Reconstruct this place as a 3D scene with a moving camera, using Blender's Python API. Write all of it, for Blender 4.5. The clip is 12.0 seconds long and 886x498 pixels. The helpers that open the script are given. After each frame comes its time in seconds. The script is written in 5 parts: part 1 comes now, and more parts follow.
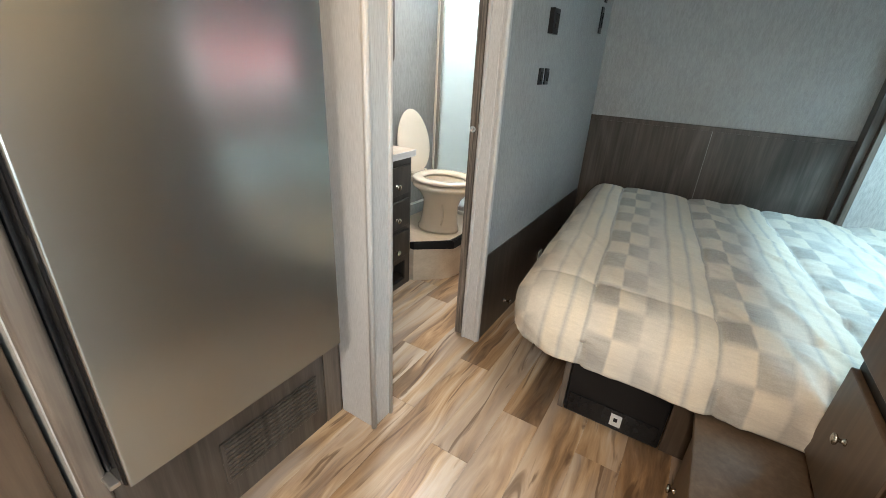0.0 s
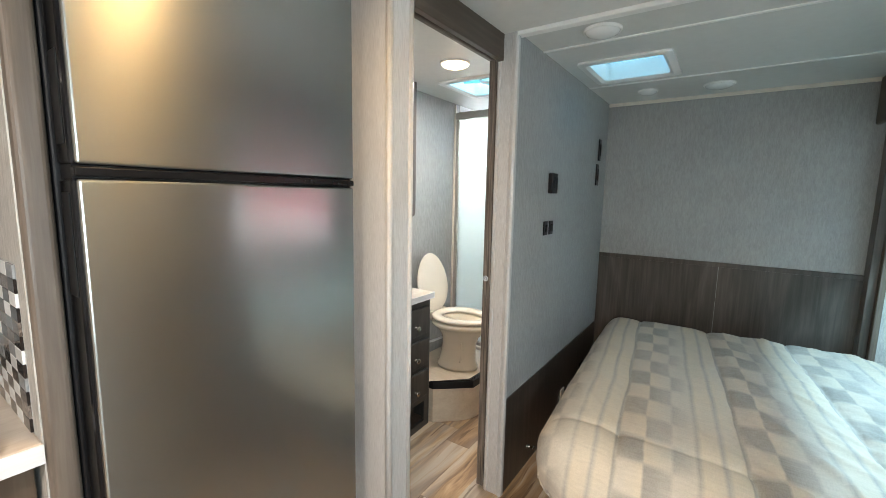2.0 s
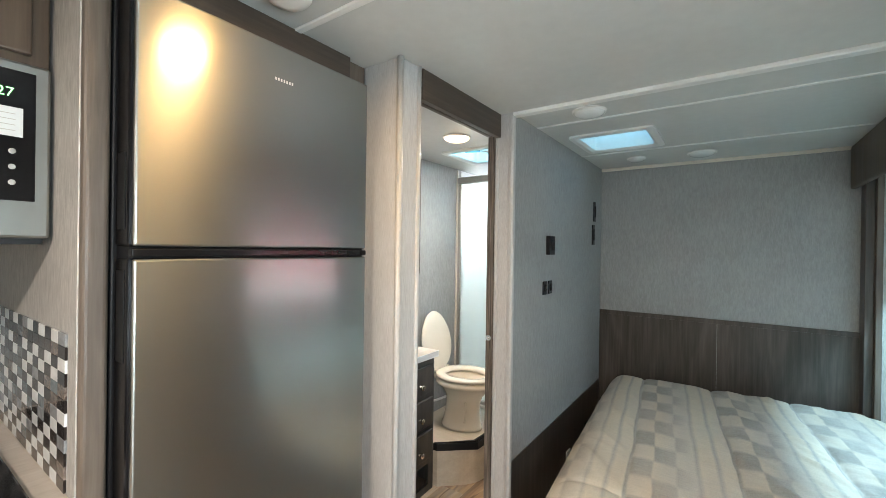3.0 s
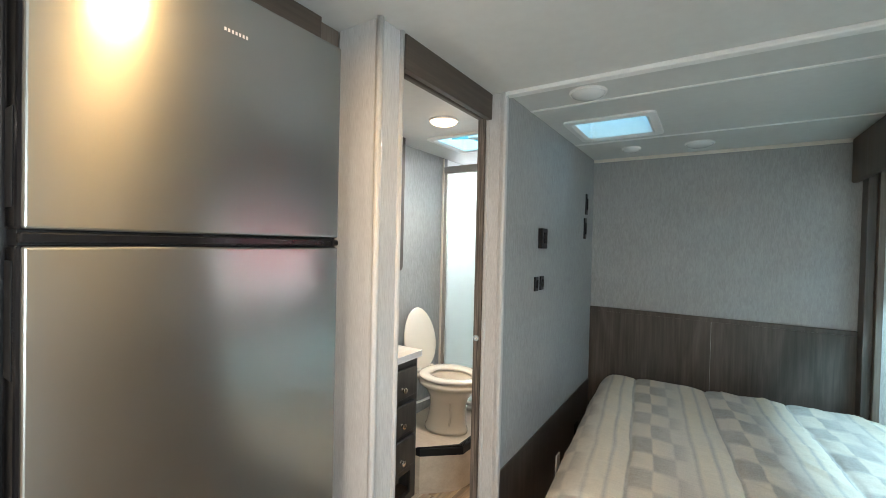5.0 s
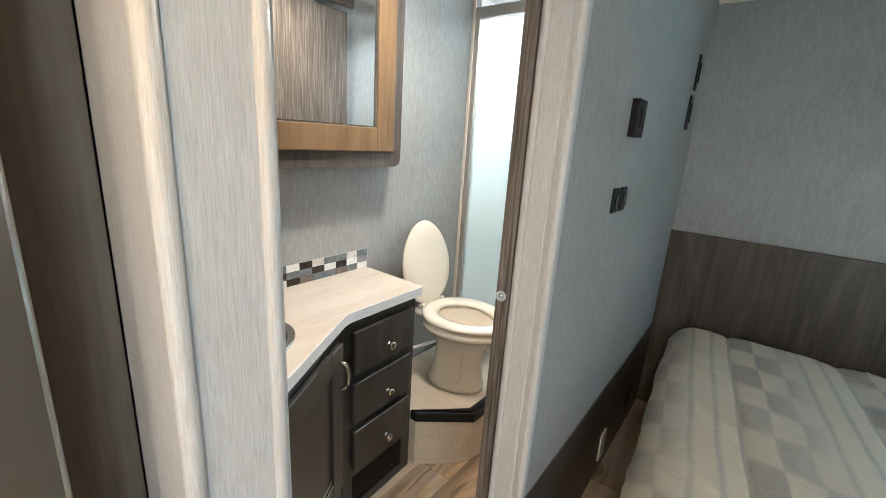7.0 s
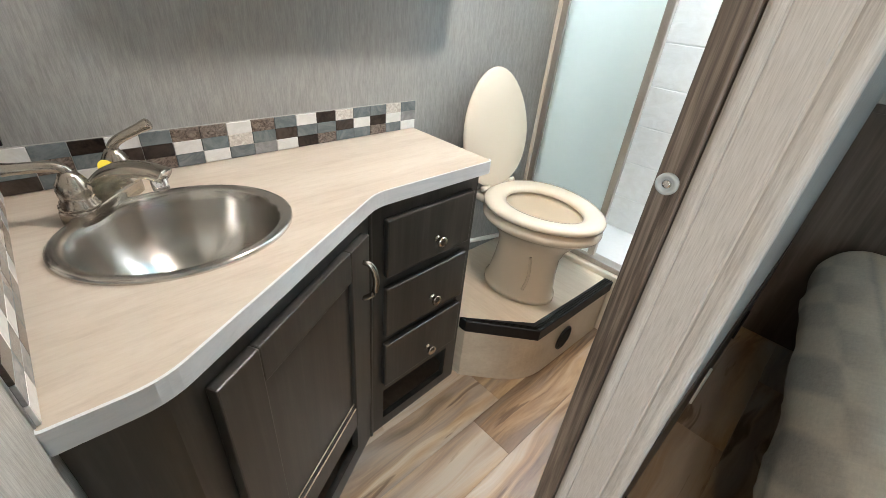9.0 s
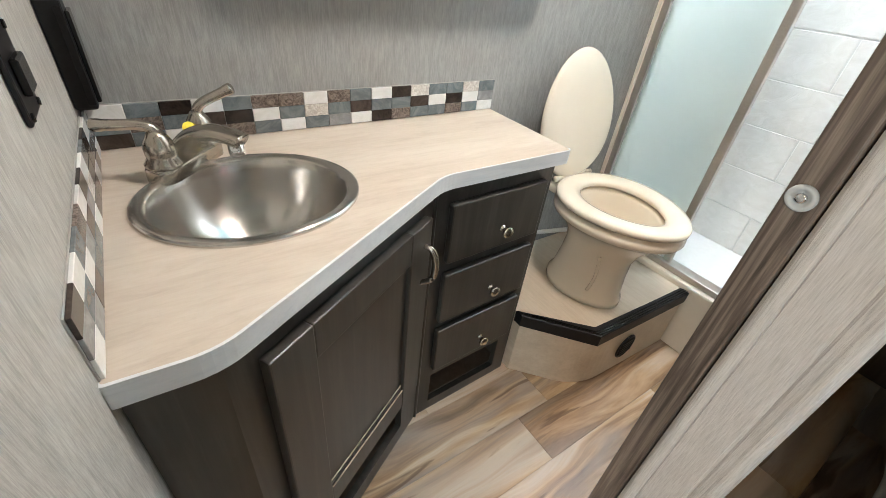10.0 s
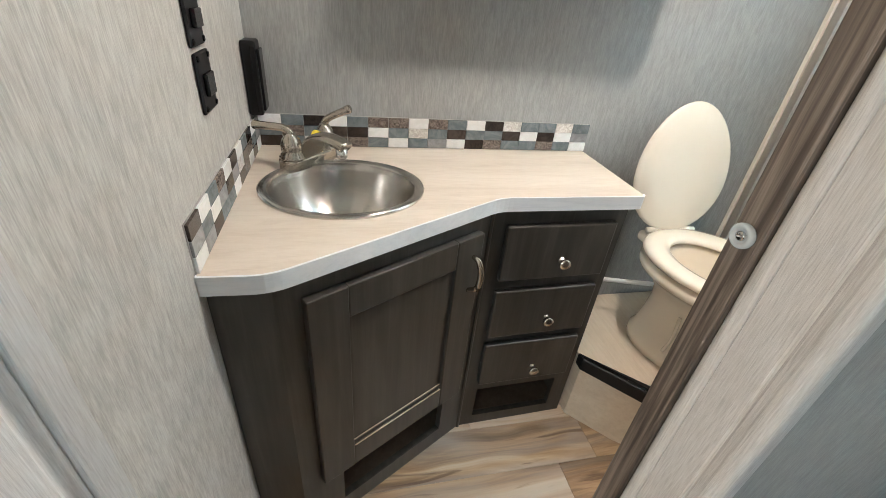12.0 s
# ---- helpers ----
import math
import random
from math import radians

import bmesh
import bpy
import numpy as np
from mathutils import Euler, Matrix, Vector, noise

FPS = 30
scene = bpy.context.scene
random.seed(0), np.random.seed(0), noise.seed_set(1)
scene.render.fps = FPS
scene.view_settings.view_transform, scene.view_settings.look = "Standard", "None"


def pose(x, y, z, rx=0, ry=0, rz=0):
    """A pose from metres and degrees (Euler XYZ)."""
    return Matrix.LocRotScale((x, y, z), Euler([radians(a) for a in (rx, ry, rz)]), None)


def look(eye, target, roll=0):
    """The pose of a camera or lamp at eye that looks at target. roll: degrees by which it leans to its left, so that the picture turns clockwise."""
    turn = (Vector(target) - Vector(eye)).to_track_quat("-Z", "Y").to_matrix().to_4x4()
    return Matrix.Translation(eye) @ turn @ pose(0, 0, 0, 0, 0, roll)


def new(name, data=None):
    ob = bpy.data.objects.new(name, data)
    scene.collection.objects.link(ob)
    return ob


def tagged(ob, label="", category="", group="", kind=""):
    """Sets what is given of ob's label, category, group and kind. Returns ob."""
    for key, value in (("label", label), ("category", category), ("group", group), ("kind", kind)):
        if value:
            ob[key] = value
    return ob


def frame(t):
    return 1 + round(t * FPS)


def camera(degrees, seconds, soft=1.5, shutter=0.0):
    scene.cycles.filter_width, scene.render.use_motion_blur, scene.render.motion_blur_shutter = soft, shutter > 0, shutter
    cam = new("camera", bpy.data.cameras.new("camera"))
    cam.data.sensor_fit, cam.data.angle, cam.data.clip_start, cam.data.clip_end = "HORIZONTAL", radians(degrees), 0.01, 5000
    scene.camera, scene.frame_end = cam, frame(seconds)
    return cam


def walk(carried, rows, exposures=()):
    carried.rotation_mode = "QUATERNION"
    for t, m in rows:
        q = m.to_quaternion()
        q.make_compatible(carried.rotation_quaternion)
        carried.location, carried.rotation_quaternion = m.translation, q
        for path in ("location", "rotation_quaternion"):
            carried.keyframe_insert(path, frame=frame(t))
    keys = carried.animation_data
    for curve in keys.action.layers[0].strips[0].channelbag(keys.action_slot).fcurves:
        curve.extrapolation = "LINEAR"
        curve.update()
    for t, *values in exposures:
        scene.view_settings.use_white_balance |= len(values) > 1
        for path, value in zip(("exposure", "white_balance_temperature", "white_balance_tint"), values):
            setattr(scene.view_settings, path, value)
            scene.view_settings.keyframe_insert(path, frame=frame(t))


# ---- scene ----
cam = camera(93.9, 12.0, soft=0.85)
PATH = [
    (0, (-0.031, 0.205, 1.254), (-0.964, 1.773, 0.434), 3.2),
    (0.5, (-0.031, 0.205, 1.272), (-1.038, 1.768, 0.535), 2.6),
    (1, (-0.015, 0.195, 1.298), (-1.077, 1.782, 0.703), 1.9),
    (1.5, (0.0, 0.181, 1.344), (-1.097, 1.795, 0.91), 1.4),
    (2, (0.023, 0.151, 1.378), (-1.098, 1.786, 1.118), 1.1),
    (2.5, (0.055, 0.106, 1.409), (-1.083, 1.746, 1.295), 0.9),
    (3, (0.072, 0.068, 1.422), (-1.072, 1.708, 1.418), 0.8),
    (3.2, (0.084, 0.063, 1.427), (-1.066, 1.699, 1.448), 0.9),
    (4.8, (0.01, 0.13, 1.407), (-1.08, 1.807, 1.407), 1.4),
    (5, (-0.019, 0.202, 1.411), (-1.103, 1.883, 1.382), 1.3),
    (5.5, (-0.156, 0.405, 1.405), (-1.211, 2.1, 1.29), 1.7),
    (6, (-0.269, 0.583, 1.396), (-1.333, 2.262, 1.175), 2.1),
    (6.5, (-0.332, 0.733, 1.37), (-1.446, 2.359, 1.027), 3.1),
    (6.7, (-0.36, 0.819, 1.371), (-1.495, 2.414, 0.958), 3.3),
    (8.3, (-0.635, 1.211, 1.215), (-1.84, 2.529, 0.314), 4.9),
    (8.5, (-0.665, 1.229, 1.2), (-1.855, 2.523, 0.247), 5.2),
    (9, (-0.706, 1.252, 1.176), (-1.877, 2.483, 0.121), 5.8),
    (9.5, (-0.721, 1.258, 1.171), (-1.932, 2.389, 0.05), 6.4),
    (10, (-0.746, 1.271, 1.163), (-2.047, 2.259, 0.011), 6.8),
    (10.5, (-0.734, 1.341, 1.156), (-2.156, 2.133, -0.007), 6.8),
    (11, (-0.687, 1.401, 1.163), (-2.225, 1.976, 0.022), 6.5),
    (11.5, (-0.641, 1.403, 1.174), (-2.25, 1.874, 0.082), 6.1),
    (12, (-0.566, 1.378, 1.185), (-2.21, 1.821, 0.135), 6.0),
]
walk(cam, [(t, look(eye, target, roll)) for t, eye, target, roll in PATH], exposures=[(0.0, 2.6, 6270, 12), (12.0, 2.6, 6270, 12)])

# ---- world, sun, large lights ----
world = bpy.data.worlds.new("sky")
scene.world = world
world.use_nodes = True
_wn, _wl = world.node_tree.nodes, world.node_tree.links
_wn.clear()
_sky = _wn.new("ShaderNodeTexSky")
_sky.sky_type, _sky.sun_disc = "NISHITA", False
_sky.sun_elevation, _sky.sun_rotation = radians(55), radians(270)
_bg, _wo = _wn.new("ShaderNodeBackground"), _wn.new("ShaderNodeOutputWorld")
_bg.inputs["Strength"].default_value = 0.15
_wl.new(_sky.outputs[0], _bg.inputs[0]), _wl.new(_bg.outputs[0], _wo.inputs[0])


def lamp(name, kind, power, colour, m, size=0.2, size_y=None, angle=None):
    d = bpy.data.lights.new(name, kind)
    d.energy, d.color = power, colour
    if kind == "AREA":
        d.shape, d.size = ("RECTANGLE", size) if size_y else ("DISK", size)
        if size_y:
            d.size_y = size_y
    if kind == "SUN":
        d.angle = angle
    ob = new(name, d)
    ob.matrix_world = m
    return ob


WARM_FILL = (1.0, 0.88, 0.74)
lamp("sun", "SUN", 3.0, (1.0, 0.95, 0.88), look((-5.6, -1.2, 8.2), (0, 0, 0)), angle=radians(0.5))
lamp("window_daylight", "AREA", 6.0, (0.50, 0.87, 1.06), pose(1.235, 2.25, 1.765, 0, 12, 0), 0.014, 0.86)
# cool fill lamp, added where no window is in view
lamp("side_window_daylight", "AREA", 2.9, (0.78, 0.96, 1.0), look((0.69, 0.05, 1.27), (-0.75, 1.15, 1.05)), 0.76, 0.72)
lamp("shower_daylight", "AREA", 2.1, (0.90, 0.98, 1.03), pose(-1.22, 3.02, 2.03, 0, 0, 0), 0.34, 0.28)
lamp("bath_vent_daylight", "AREA", 1.9, (0.84, 0.97, 1.05), pose(-1.245, 2.42, 2.16, 0, 0, 0), 0.30, 0.30)
lamp("bath_lamp_light", "AREA", 2.75, (1.0, 0.915, 0.79), pose(-1.163, 1.956, 1.992, 0, 0, 0), 0.12)
lamp("galley_lamp_light", "AREA", 1.15, (1.0, 0.60, 0.22), pose(-0.45, 0.63, 1.992, 0, 0, 0), 0.10)
# two unseen lamps, added behind the path's start to brighten bed and floor
lamp("galley_lamp_light", "AREA", 4.6, WARM_FILL, pose(-0.05, -0.55, 1.992, 0, 0, 0), 0.12)
lamp("galley_lamp_light", "AREA", 4.6, WARM_FILL, pose(-0.05, -1.60, 1.992, 0, 0, 0), 0.12)


# ---- materials ----
def mat(name, colour=(0.5, 0.5, 0.5), rough=0.5, metal=0.0):
    m = bpy.data.materials.new(name)
    m.use_nodes = True
    n, l = m.node_tree.nodes, m.node_tree.links
    b = n["Principled BSDF"]
    b.inputs["Base Color"].default_value = (*colour, 1)
    b.inputs["Roughness"].default_value = rough
    b.inputs["Metallic"].default_value = metal
    return m, n, l, b


def coords(n, l, scale, spread=0.0):
    """Object coordinates stretched by scale, shifted at random from object to object by up to spread."""
    tc, mp = n.new("ShaderNodeTexCoord"), n.new("ShaderNodeMapping")
    mp.inputs["Scale"].default_value = scale
    l.new(tc.outputs["Object"], mp.inputs["Vector"])
    if spread:
        oi, mu = n.new("ShaderNodeObjectInfo"), n.new("ShaderNodeVectorMath")
        mu.operation = "MULTIPLY"
        mu.inputs[1].default_value = (spread, spread * 0.7, spread * 1.3)
        l.new(oi.outputs["Random"], mu.inputs[0])
        l.new(mu.outputs[0], mp.inputs["Location"])
    return mp.outputs[0]


def noise_tex(n, l, vec, scale, detail=4.0, rough=0.6, distort=0.0):
    t = n.new("ShaderNodeTexNoise")
    t.inputs["Scale"].default_value, t.inputs["Detail"].default_value = scale, detail
    t.inputs["Roughness"].default_value, t.inputs["Distortion"].default_value = rough, distort
    l.new(vec, t.inputs["Vector"])
    return t.outputs["Fac"]


def ramp(n, l, fac, stops):
    r = n.new("ShaderNodeValToRGB")
    e = r.color_ramp.elements
    while len(e) < len(stops):
        e.new(0.5)
    for k, (p, c) in zip(e, stops):
        k.position, k.color = p, (*c, 1)
    l.new(fac, r.inputs[0])
    return r.outputs[0]


def blend(n, l, fac, a, b, how="MIX"):
    x = n.new("ShaderNodeMix")
    x.data_type, x.blend_type = "RGBA", how
    for sock, v in ((x.inputs[0], fac), (x.inputs[6], a), (x.inputs[7], b)):
        if isinstance(v, (int, float)):
            sock.default_value = v
        elif isinstance(v, tuple):
            sock.default_value = (*v, 1)
        else:
            l.new(v, sock)
    return x.outputs[2]


def relief(n, l, b, height, strength=0.2, dist=0.002):
    u = n.new("ShaderNodeBump")
    u.inputs["Strength"].default_value, u.inputs["Distance"].default_value = strength, dist
    l.new(height, u.inputs["Height"])
    l.new(u.outputs[0], b.inputs["Normal"])


def grained(name, dark, mid, light, axis=2, fine=70.0, rough=0.45, bump=0.15, spread=0.0, contrast=1.0, broad=1.6, mixw=0.5, stretch=0.045, distort=0.4):
    """A wood or wood print with its grain along the axis."""
    m, n, l, b = mat(name, mid, rough)
    s = [1.0, 1.0, 1.0]
    s[axis] = stretch
    v = coords(n, l, s, spread)
    f = noise_tex(n, l, v, fine, 6, 0.65, distort)
    s2 = [1.0, 1.0, 1.0]
    s2[axis] = 0.22
    v2 = coords(n, l, s2, spread)
    g = noise_tex(n, l, v2, broad * 5, 3, 0.5, 3 * distort)
    c1 = ramp(n, l, f, [(0.5 - 0.22 / contrast, dark), (0.5, mid), (0.5 + 0.22 / contrast, light)])
    c2 = ramp(n, l, g, [(0.35, dark), (0.55, mid), (0.72, light)])
    l.new(blend(n, l, mixw, c1, c2), b.inputs["Base Color"])
    relief(n, l, b, f, bump, 0.0015)
    rr = n.new("ShaderNodeMapRange")
    rr.inputs["To Min"].default_value, rr.inputs["To Max"].default_value = rough - 0.08, rough + 0.12
    l.new(g, rr.inputs["Value"]), l.new(rr.outputs[0], b.inputs["Roughness"])
    return m


def plain(name, colour, rough=0.5, metal=0.0, speck=0.06, size=40.0, bump=0.05):
    """A nearly even surface with slight mottling and relief."""
    m, n, l, b = mat(name, colour, rough, metal)
    v = coords(n, l, (1, 1, 1))
    f = noise_tex(n, l, v, size, 5)
    lo, hi = tuple(c * (1 - speck) for c in colour), tuple(min(1, c * (1 + speck)) for c in colour)
    l.new(ramp(n, l, f, [(0.3, lo), (0.7, hi)]), b.inputs["Base Color"])
    g = noise_tex(n, l, v, size * 0.12, 3)
    rr = n.new("ShaderNodeMapRange")
    rr.inputs["To Min"].default_value, rr.inputs["To Max"].default_value = max(0.02, rough - 0.06), rough + 0.06
    l.new(g, rr.inputs["Value"]), l.new(rr.outputs[0], b.inputs["Roughness"])
    if bump:
        relief(n, l, b, f, bump, 0.001)
    return m


def wallpaper(name, dark, mid, light):
    """Grass-cloth print: fine uneven upright strands with cross threads."""
    m, n, l, b = mat(name, mid, 0.62)
    v = coords(n, l, (1, 1, 0.055))
    f = noise_tex(n, l, v, 520, 5, 0.75)
    v2 = coords(n, l, (1, 1, 0.24))
    g = noise_tex(n, l, v2, 95, 5, 0.7)
    h = noise_tex(n, l, coords(n, l, (0.6, 0.6, 1)), 2.2, 3)
    c = blend(n, l, 0.45, ramp(n, l, f, [(0.40, dark), (0.5, mid), (0.60, light)]), ramp(n, l, g, [(0.38, dark), (0.5, mid), (0.62, light)]))
    c = blend(n, l, 0.25, c, ramp(n, l, h, [(0.35, dark), (0.65, light)]))
    l.new(c, b.inputs["Base Color"])
    relief(n, l, b, f, 0.35, 0.001)
    return m


M_WALL = wallpaper("wallpaper_grey", (0.245, 0.246, 0.240), (0.318, 0.319, 0.311), (0.405, 0.406, 0.396))
M_WALL_LIGHT = wallpaper("wallpaper_linen", (0.31, 0.295, 0.27), (0.46, 0.44, 0.41), (0.62, 0.60, 0.56))
M_CEIL = plain("ceiling_board", (0.60, 0.605, 0.585), 0.38, speck=0.03, size=25, bump=0.03)
M_TRIM_WHITE = plain("white_trim", (0.80, 0.80, 0.78), 0.35, speck=0.02)
M_JAMB = grained("limed_wood", (0.36, 0.352, 0.342), (0.49, 0.481, 0.470), (0.60, 0.592, 0.582), 2, 650, 0.40, 0.30, contrast=1.0, broad=14.0, mixw=0.12, stretch=0.05, distort=0.0)
M_DARK = grained("dark_weathered_wood", (0.032, 0.026, 0.021), (0.072, 0.058, 0.048), (0.130, 0.107, 0.090), 2, 50, 0.33, 0.12, contrast=1.2, broad=1.2)
M_DARK_Y = grained("dark_weathered_wood_lying", (0.05, 0.035, 0.026), (0.075, 0.056, 0.042), (0.12, 0.092, 0.070), 1, 70, 0.42, 0.12)
M_STILE = grained("taupe_wood", (0.075, 0.058, 0.044), (0.135, 0.106, 0.083), (0.21, 0.17, 0.135), 2, 90, 0.42, 0.12)
M_DOOR = grained("grey_brown_wood", (0.042, 0.034, 0.028), (0.118, 0.095, 0.079), (0.24, 0.20, 0.168), 2, 150, 0.45, 0.25, contrast=1.7, mixw=0.25, stretch=0.03)
M_VANITY = grained("espresso_stain", (0.024, 0.0213, 0.0182), (0.047, 0.042, 0.0357), (0.088, 0.079, 0.067), 2, 60, 0.33, 0.06, contrast=0.9, broad=2.0)
M_AMBER = grained("taupe_wood_frame", (0.10, 0.058, 0.026), (0.165, 0.098, 0.046), (0.23, 0.142, 0.072), 2, 70, 0.36, 0.06)
M_CABINET = grained("brown_wood", (0.05, 0.033, 0.022), (0.092, 0.063, 0.042), (0.14, 0.10, 0.068), 2, 60, 0.4, 0.1)
M_BLACK = plain("black_plastic", (0.008, 0.008, 0.009), 0.42, speck=0.2, size=300, bump=0.04)
M_BLACK_GLOSS = plain("gloss_black", (0.008, 0.008, 0.009), 0.14, speck=0.1, bump=0.0)
for _m in (M_BLACK, M_BLACK_GLOSS):
    _m.node_tree.nodes["Principled BSDF"].inputs["Specular IOR Level"].default_value = 0.25
M_GROUT = plain("backsplash_grout", (0.42, 0.41, 0.39), 0.7)
M_CHROME = plain("brushed_nickel", (0.50, 0.455, 0.395), 0.24, 1.0, 0.02, 200, 0.0)
M_CHROME_B = plain("chrome", (0.80, 0.80, 0.80), 0.08, 1.0, 0.02, 100, 0.0)
M_ALU = plain("satin_aluminium", (0.52, 0.49, 0.45), 0.34, 0.85, 0.05, 200, 0.03)
M_PORCELAIN = plain("bone_porcelain", (0.77, 0.69, 0.575), 0.13, speck=0.015, size=6, bump=0.0)
M_CREAM = plain("cream_plastic", (0.70, 0.65, 0.56), 0.3, speck=0.02)
M_LAMP_OFF = plain("opal_lens", (0.75, 0.76, 0.75), 0.25, speck=0.02)
M_WHITE_PL = plain("white_plastic", (0.78, 0.78, 0.76), 0.3, speck=0.02)
M_ACRYLIC = plain("shower_acrylic", (0.82, 0.83, 0.82), 0.18, speck=0.02, bump=0.02)
def embossing():
    m, n, l, b = mat("embossed_acrylic", (0.80, 0.80, 0.78), 0.28)
    v = coords(n, l, (1, 1, 1.6), 5.0)
    f = noise_tex(n, l, v, 14, 5, 0.6, 1.0)
    l.new(ramp(n, l, f, [(0.3, (0.74, 0.735, 0.71)), (0.7, (0.83, 0.83, 0.815))]), b.inputs["Base Color"])
    relief(n, l, b, f, 0.5, 0.006)
    return m


M_SLATE = embossing()
M_BUMPER = plain("milky_blue_plastic", (0.42, 0.46, 0.48), 0.15, speck=0.04)
M_YELLOW = plain("yellow_sticker", (0.85, 0.66, 0.02), 0.5)
M_FRIDGE_LOGO = plain("light_lettering", (0.75, 0.72, 0.68), 0.4)


def brushed(name, colour, rough, aniso, axis):
    m, n, l, b = mat(name, colour, rough, 1.0)
    s = [1.0, 1.0, 1.0]
    s[axis] = 0.01
    f = noise_tex(n, l, coords(n, l, s), 900, 3)
    if not aniso:
        relief(n, l, b, f, 0.04, 0.0006)
    if aniso:
        tg = n.new("ShaderNodeTangent")
        tg.direction_type, tg.axis = "RADIAL", "Z"
        l.new(tg.outputs[0], b.inputs["Tangent"])
        b.inputs["Anisotropic"].default_value, b.inputs["Anisotropic Rotation"].default_value = aniso, 0.25
    g = noise_tex(n, l, coords(n, l, (1, 1, 1)), 5, 3)
    rr = n.new("ShaderNodeMapRange")
    rr.inputs["To Min"].default_value, rr.inputs["To Max"].default_value = rough - 0.03, rough + 0.04
    l.new(g, rr.inputs["Value"]), l.new(rr.outputs[0], b.inputs["Roughness"])
    return m


M_STEEL = brushed("brushed_stainless", (0.378, 0.386, 0.365), 0.175, 0.7, 1)
_n, _l = M_STEEL.node_tree.nodes, M_STEEL.node_tree.links
_a = _n["Principled BSDF"]
_s, _x = _n.new("ShaderNodeBsdfPrincipled"), _n.new("ShaderNodeMixShader")
_s.inputs["Base Color"].default_value, _s.inputs["Roughness"].default_value, _s.inputs["Metallic"].default_value = (0.378, 0.386, 0.365, 1), 0.46, 1.0
_t = _n.new("ShaderNodeTangent")
_t.direction_type, _t.axis = "RADIAL", "Z"
_l.new(_t.outputs[0], _s.inputs["Tangent"])
_s.inputs["Anisotropic"].default_value, _s.inputs["Anisotropic Rotation"].default_value = 0.74, 0.25
_x.inputs[0].default_value = 0.5
_l.new(_a.outputs[0], _x.inputs[1]), _l.new(_s.outputs[0], _x.inputs[2]), _l.new(_x.outputs[0], _n["Material Output"].inputs["Surface"])
M_SINK = brushed("spun_stainless", (0.62, 0.59, 0.55), 0.25, 0.85, 2)


def planked():
    """Wood-look vinyl plank: bold flowing streaks of tan, brown and pale grey."""
    m, n, l, b = mat("vinyl_plank", (0.4, 0.3, 0.2), 0.34)
    v = coords(n, l, (1.0, 0.09, 1.0), 37.0)
    warp = noise_tex(n, l, coords(n, l, (1, 0.35, 1), 21.0), 5, 2, 0.5)
    sh = n.new("ShaderNodeVectorMath")
    sh.operation = "MULTIPLY_ADD"
    sh.inputs[1].default_value = (0.12, 0, 0)
    l.new(warp, sh.inputs[0]), l.new(v, sh.inputs[2])
    f = noise_tex(n, l, sh.outputs[0], 10, 5, 0.58, 0.8)
    fine = noise_tex(n, l, sh.outputs[0], 150, 5, 0.7)
    c = ramp(n, l, f, [(0.34, (0.085, 0.045, 0.021)), (0.43, (0.21, 0.122, 0.058)), (0.50, (0.40, 0.25, 0.125)), (0.565, (0.57, 0.41, 0.245)), (0.65, (0.70, 0.60, 0.48))])
    c = blend(n, l, 0.20, c, ramp(n, l, fine, [(0.3, (0.15, 0.085, 0.042)), (0.7, (0.56, 0.42, 0.27))]))
    ash = noise_tex(n, l, coords(n, l, (1.0, 0.16, 1.0), 53.0), 7, 3, 0.5, 0.6)
    c = blend(n, l, ramp(n, l, ash, [(0.44, (0.05, 0.05, 0.05)), (0.61, (0.56, 0.56, 0.56))]), c, (0.44, 0.395, 0.355))
    vein = noise_tex(n, l, sh.outputs[0], 20, 4, 0.5, 1.2)
    c = blend(n, l, ramp(n, l, vein, [(0.34, (0.75, 0.75, 0.75)), (0.42, (0, 0, 0))]), c, (0.10, 0.055, 0.03))
    oi = n.new("ShaderNodeObjectInfo")
    tint = ramp(n, l, oi.outputs["Random"], [(0.0, (0.80, 0.77, 0.74)), (0.5, (0.98, 0.94, 0.90)), (1.0, (0.90, 0.93, 0.96))])
    l.new(blend(n, l, 1.0, c, tint, "MULTIPLY"), b.inputs["Base Color"])
    relief(n, l, b, fine, 0.12, 0.001)
    return m


M_PLANK = planked()


def laminate(name, dark, mid, light, axis):
    m, n, l, b = mat(name, mid, 0.3)
    s = [1.0, 1.0, 1.0]
    s[axis] = 0.12
    f = noise_tex(n, l, coords(n, l, s), 85, 6, 0.75, 0.5)
    g = noise_tex(n, l, coords(n, l, s), 9, 3, 0.5, 0.8)
    c = blend(n, l, 0.5, ramp(n, l, f, [(0.3, dark), (0.5, mid), (0.7, light)]), ramp(n, l, g, [(0.3, dark), (0.55, mid), (0.75, light)]))
    l.new(c, b.inputs["Base Color"])
    return m


M_TOP = laminate("travertine_laminate", (0.50, 0.405, 0.325), (0.635, 0.545, 0.455), (0.72, 0.645, 0.56), 1)
M_EDGE = laminate("marbled_edge", (0.62, 0.63, 0.65), (0.77, 0.775, 0.78), (0.85, 0.85, 0.85), 1)
M_SHEET_FLOOR = laminate("pale_wood_vinyl", (0.50, 0.41, 0.31), (0.61, 0.52, 0.41), (0.69, 0.61, 0.50), 0)


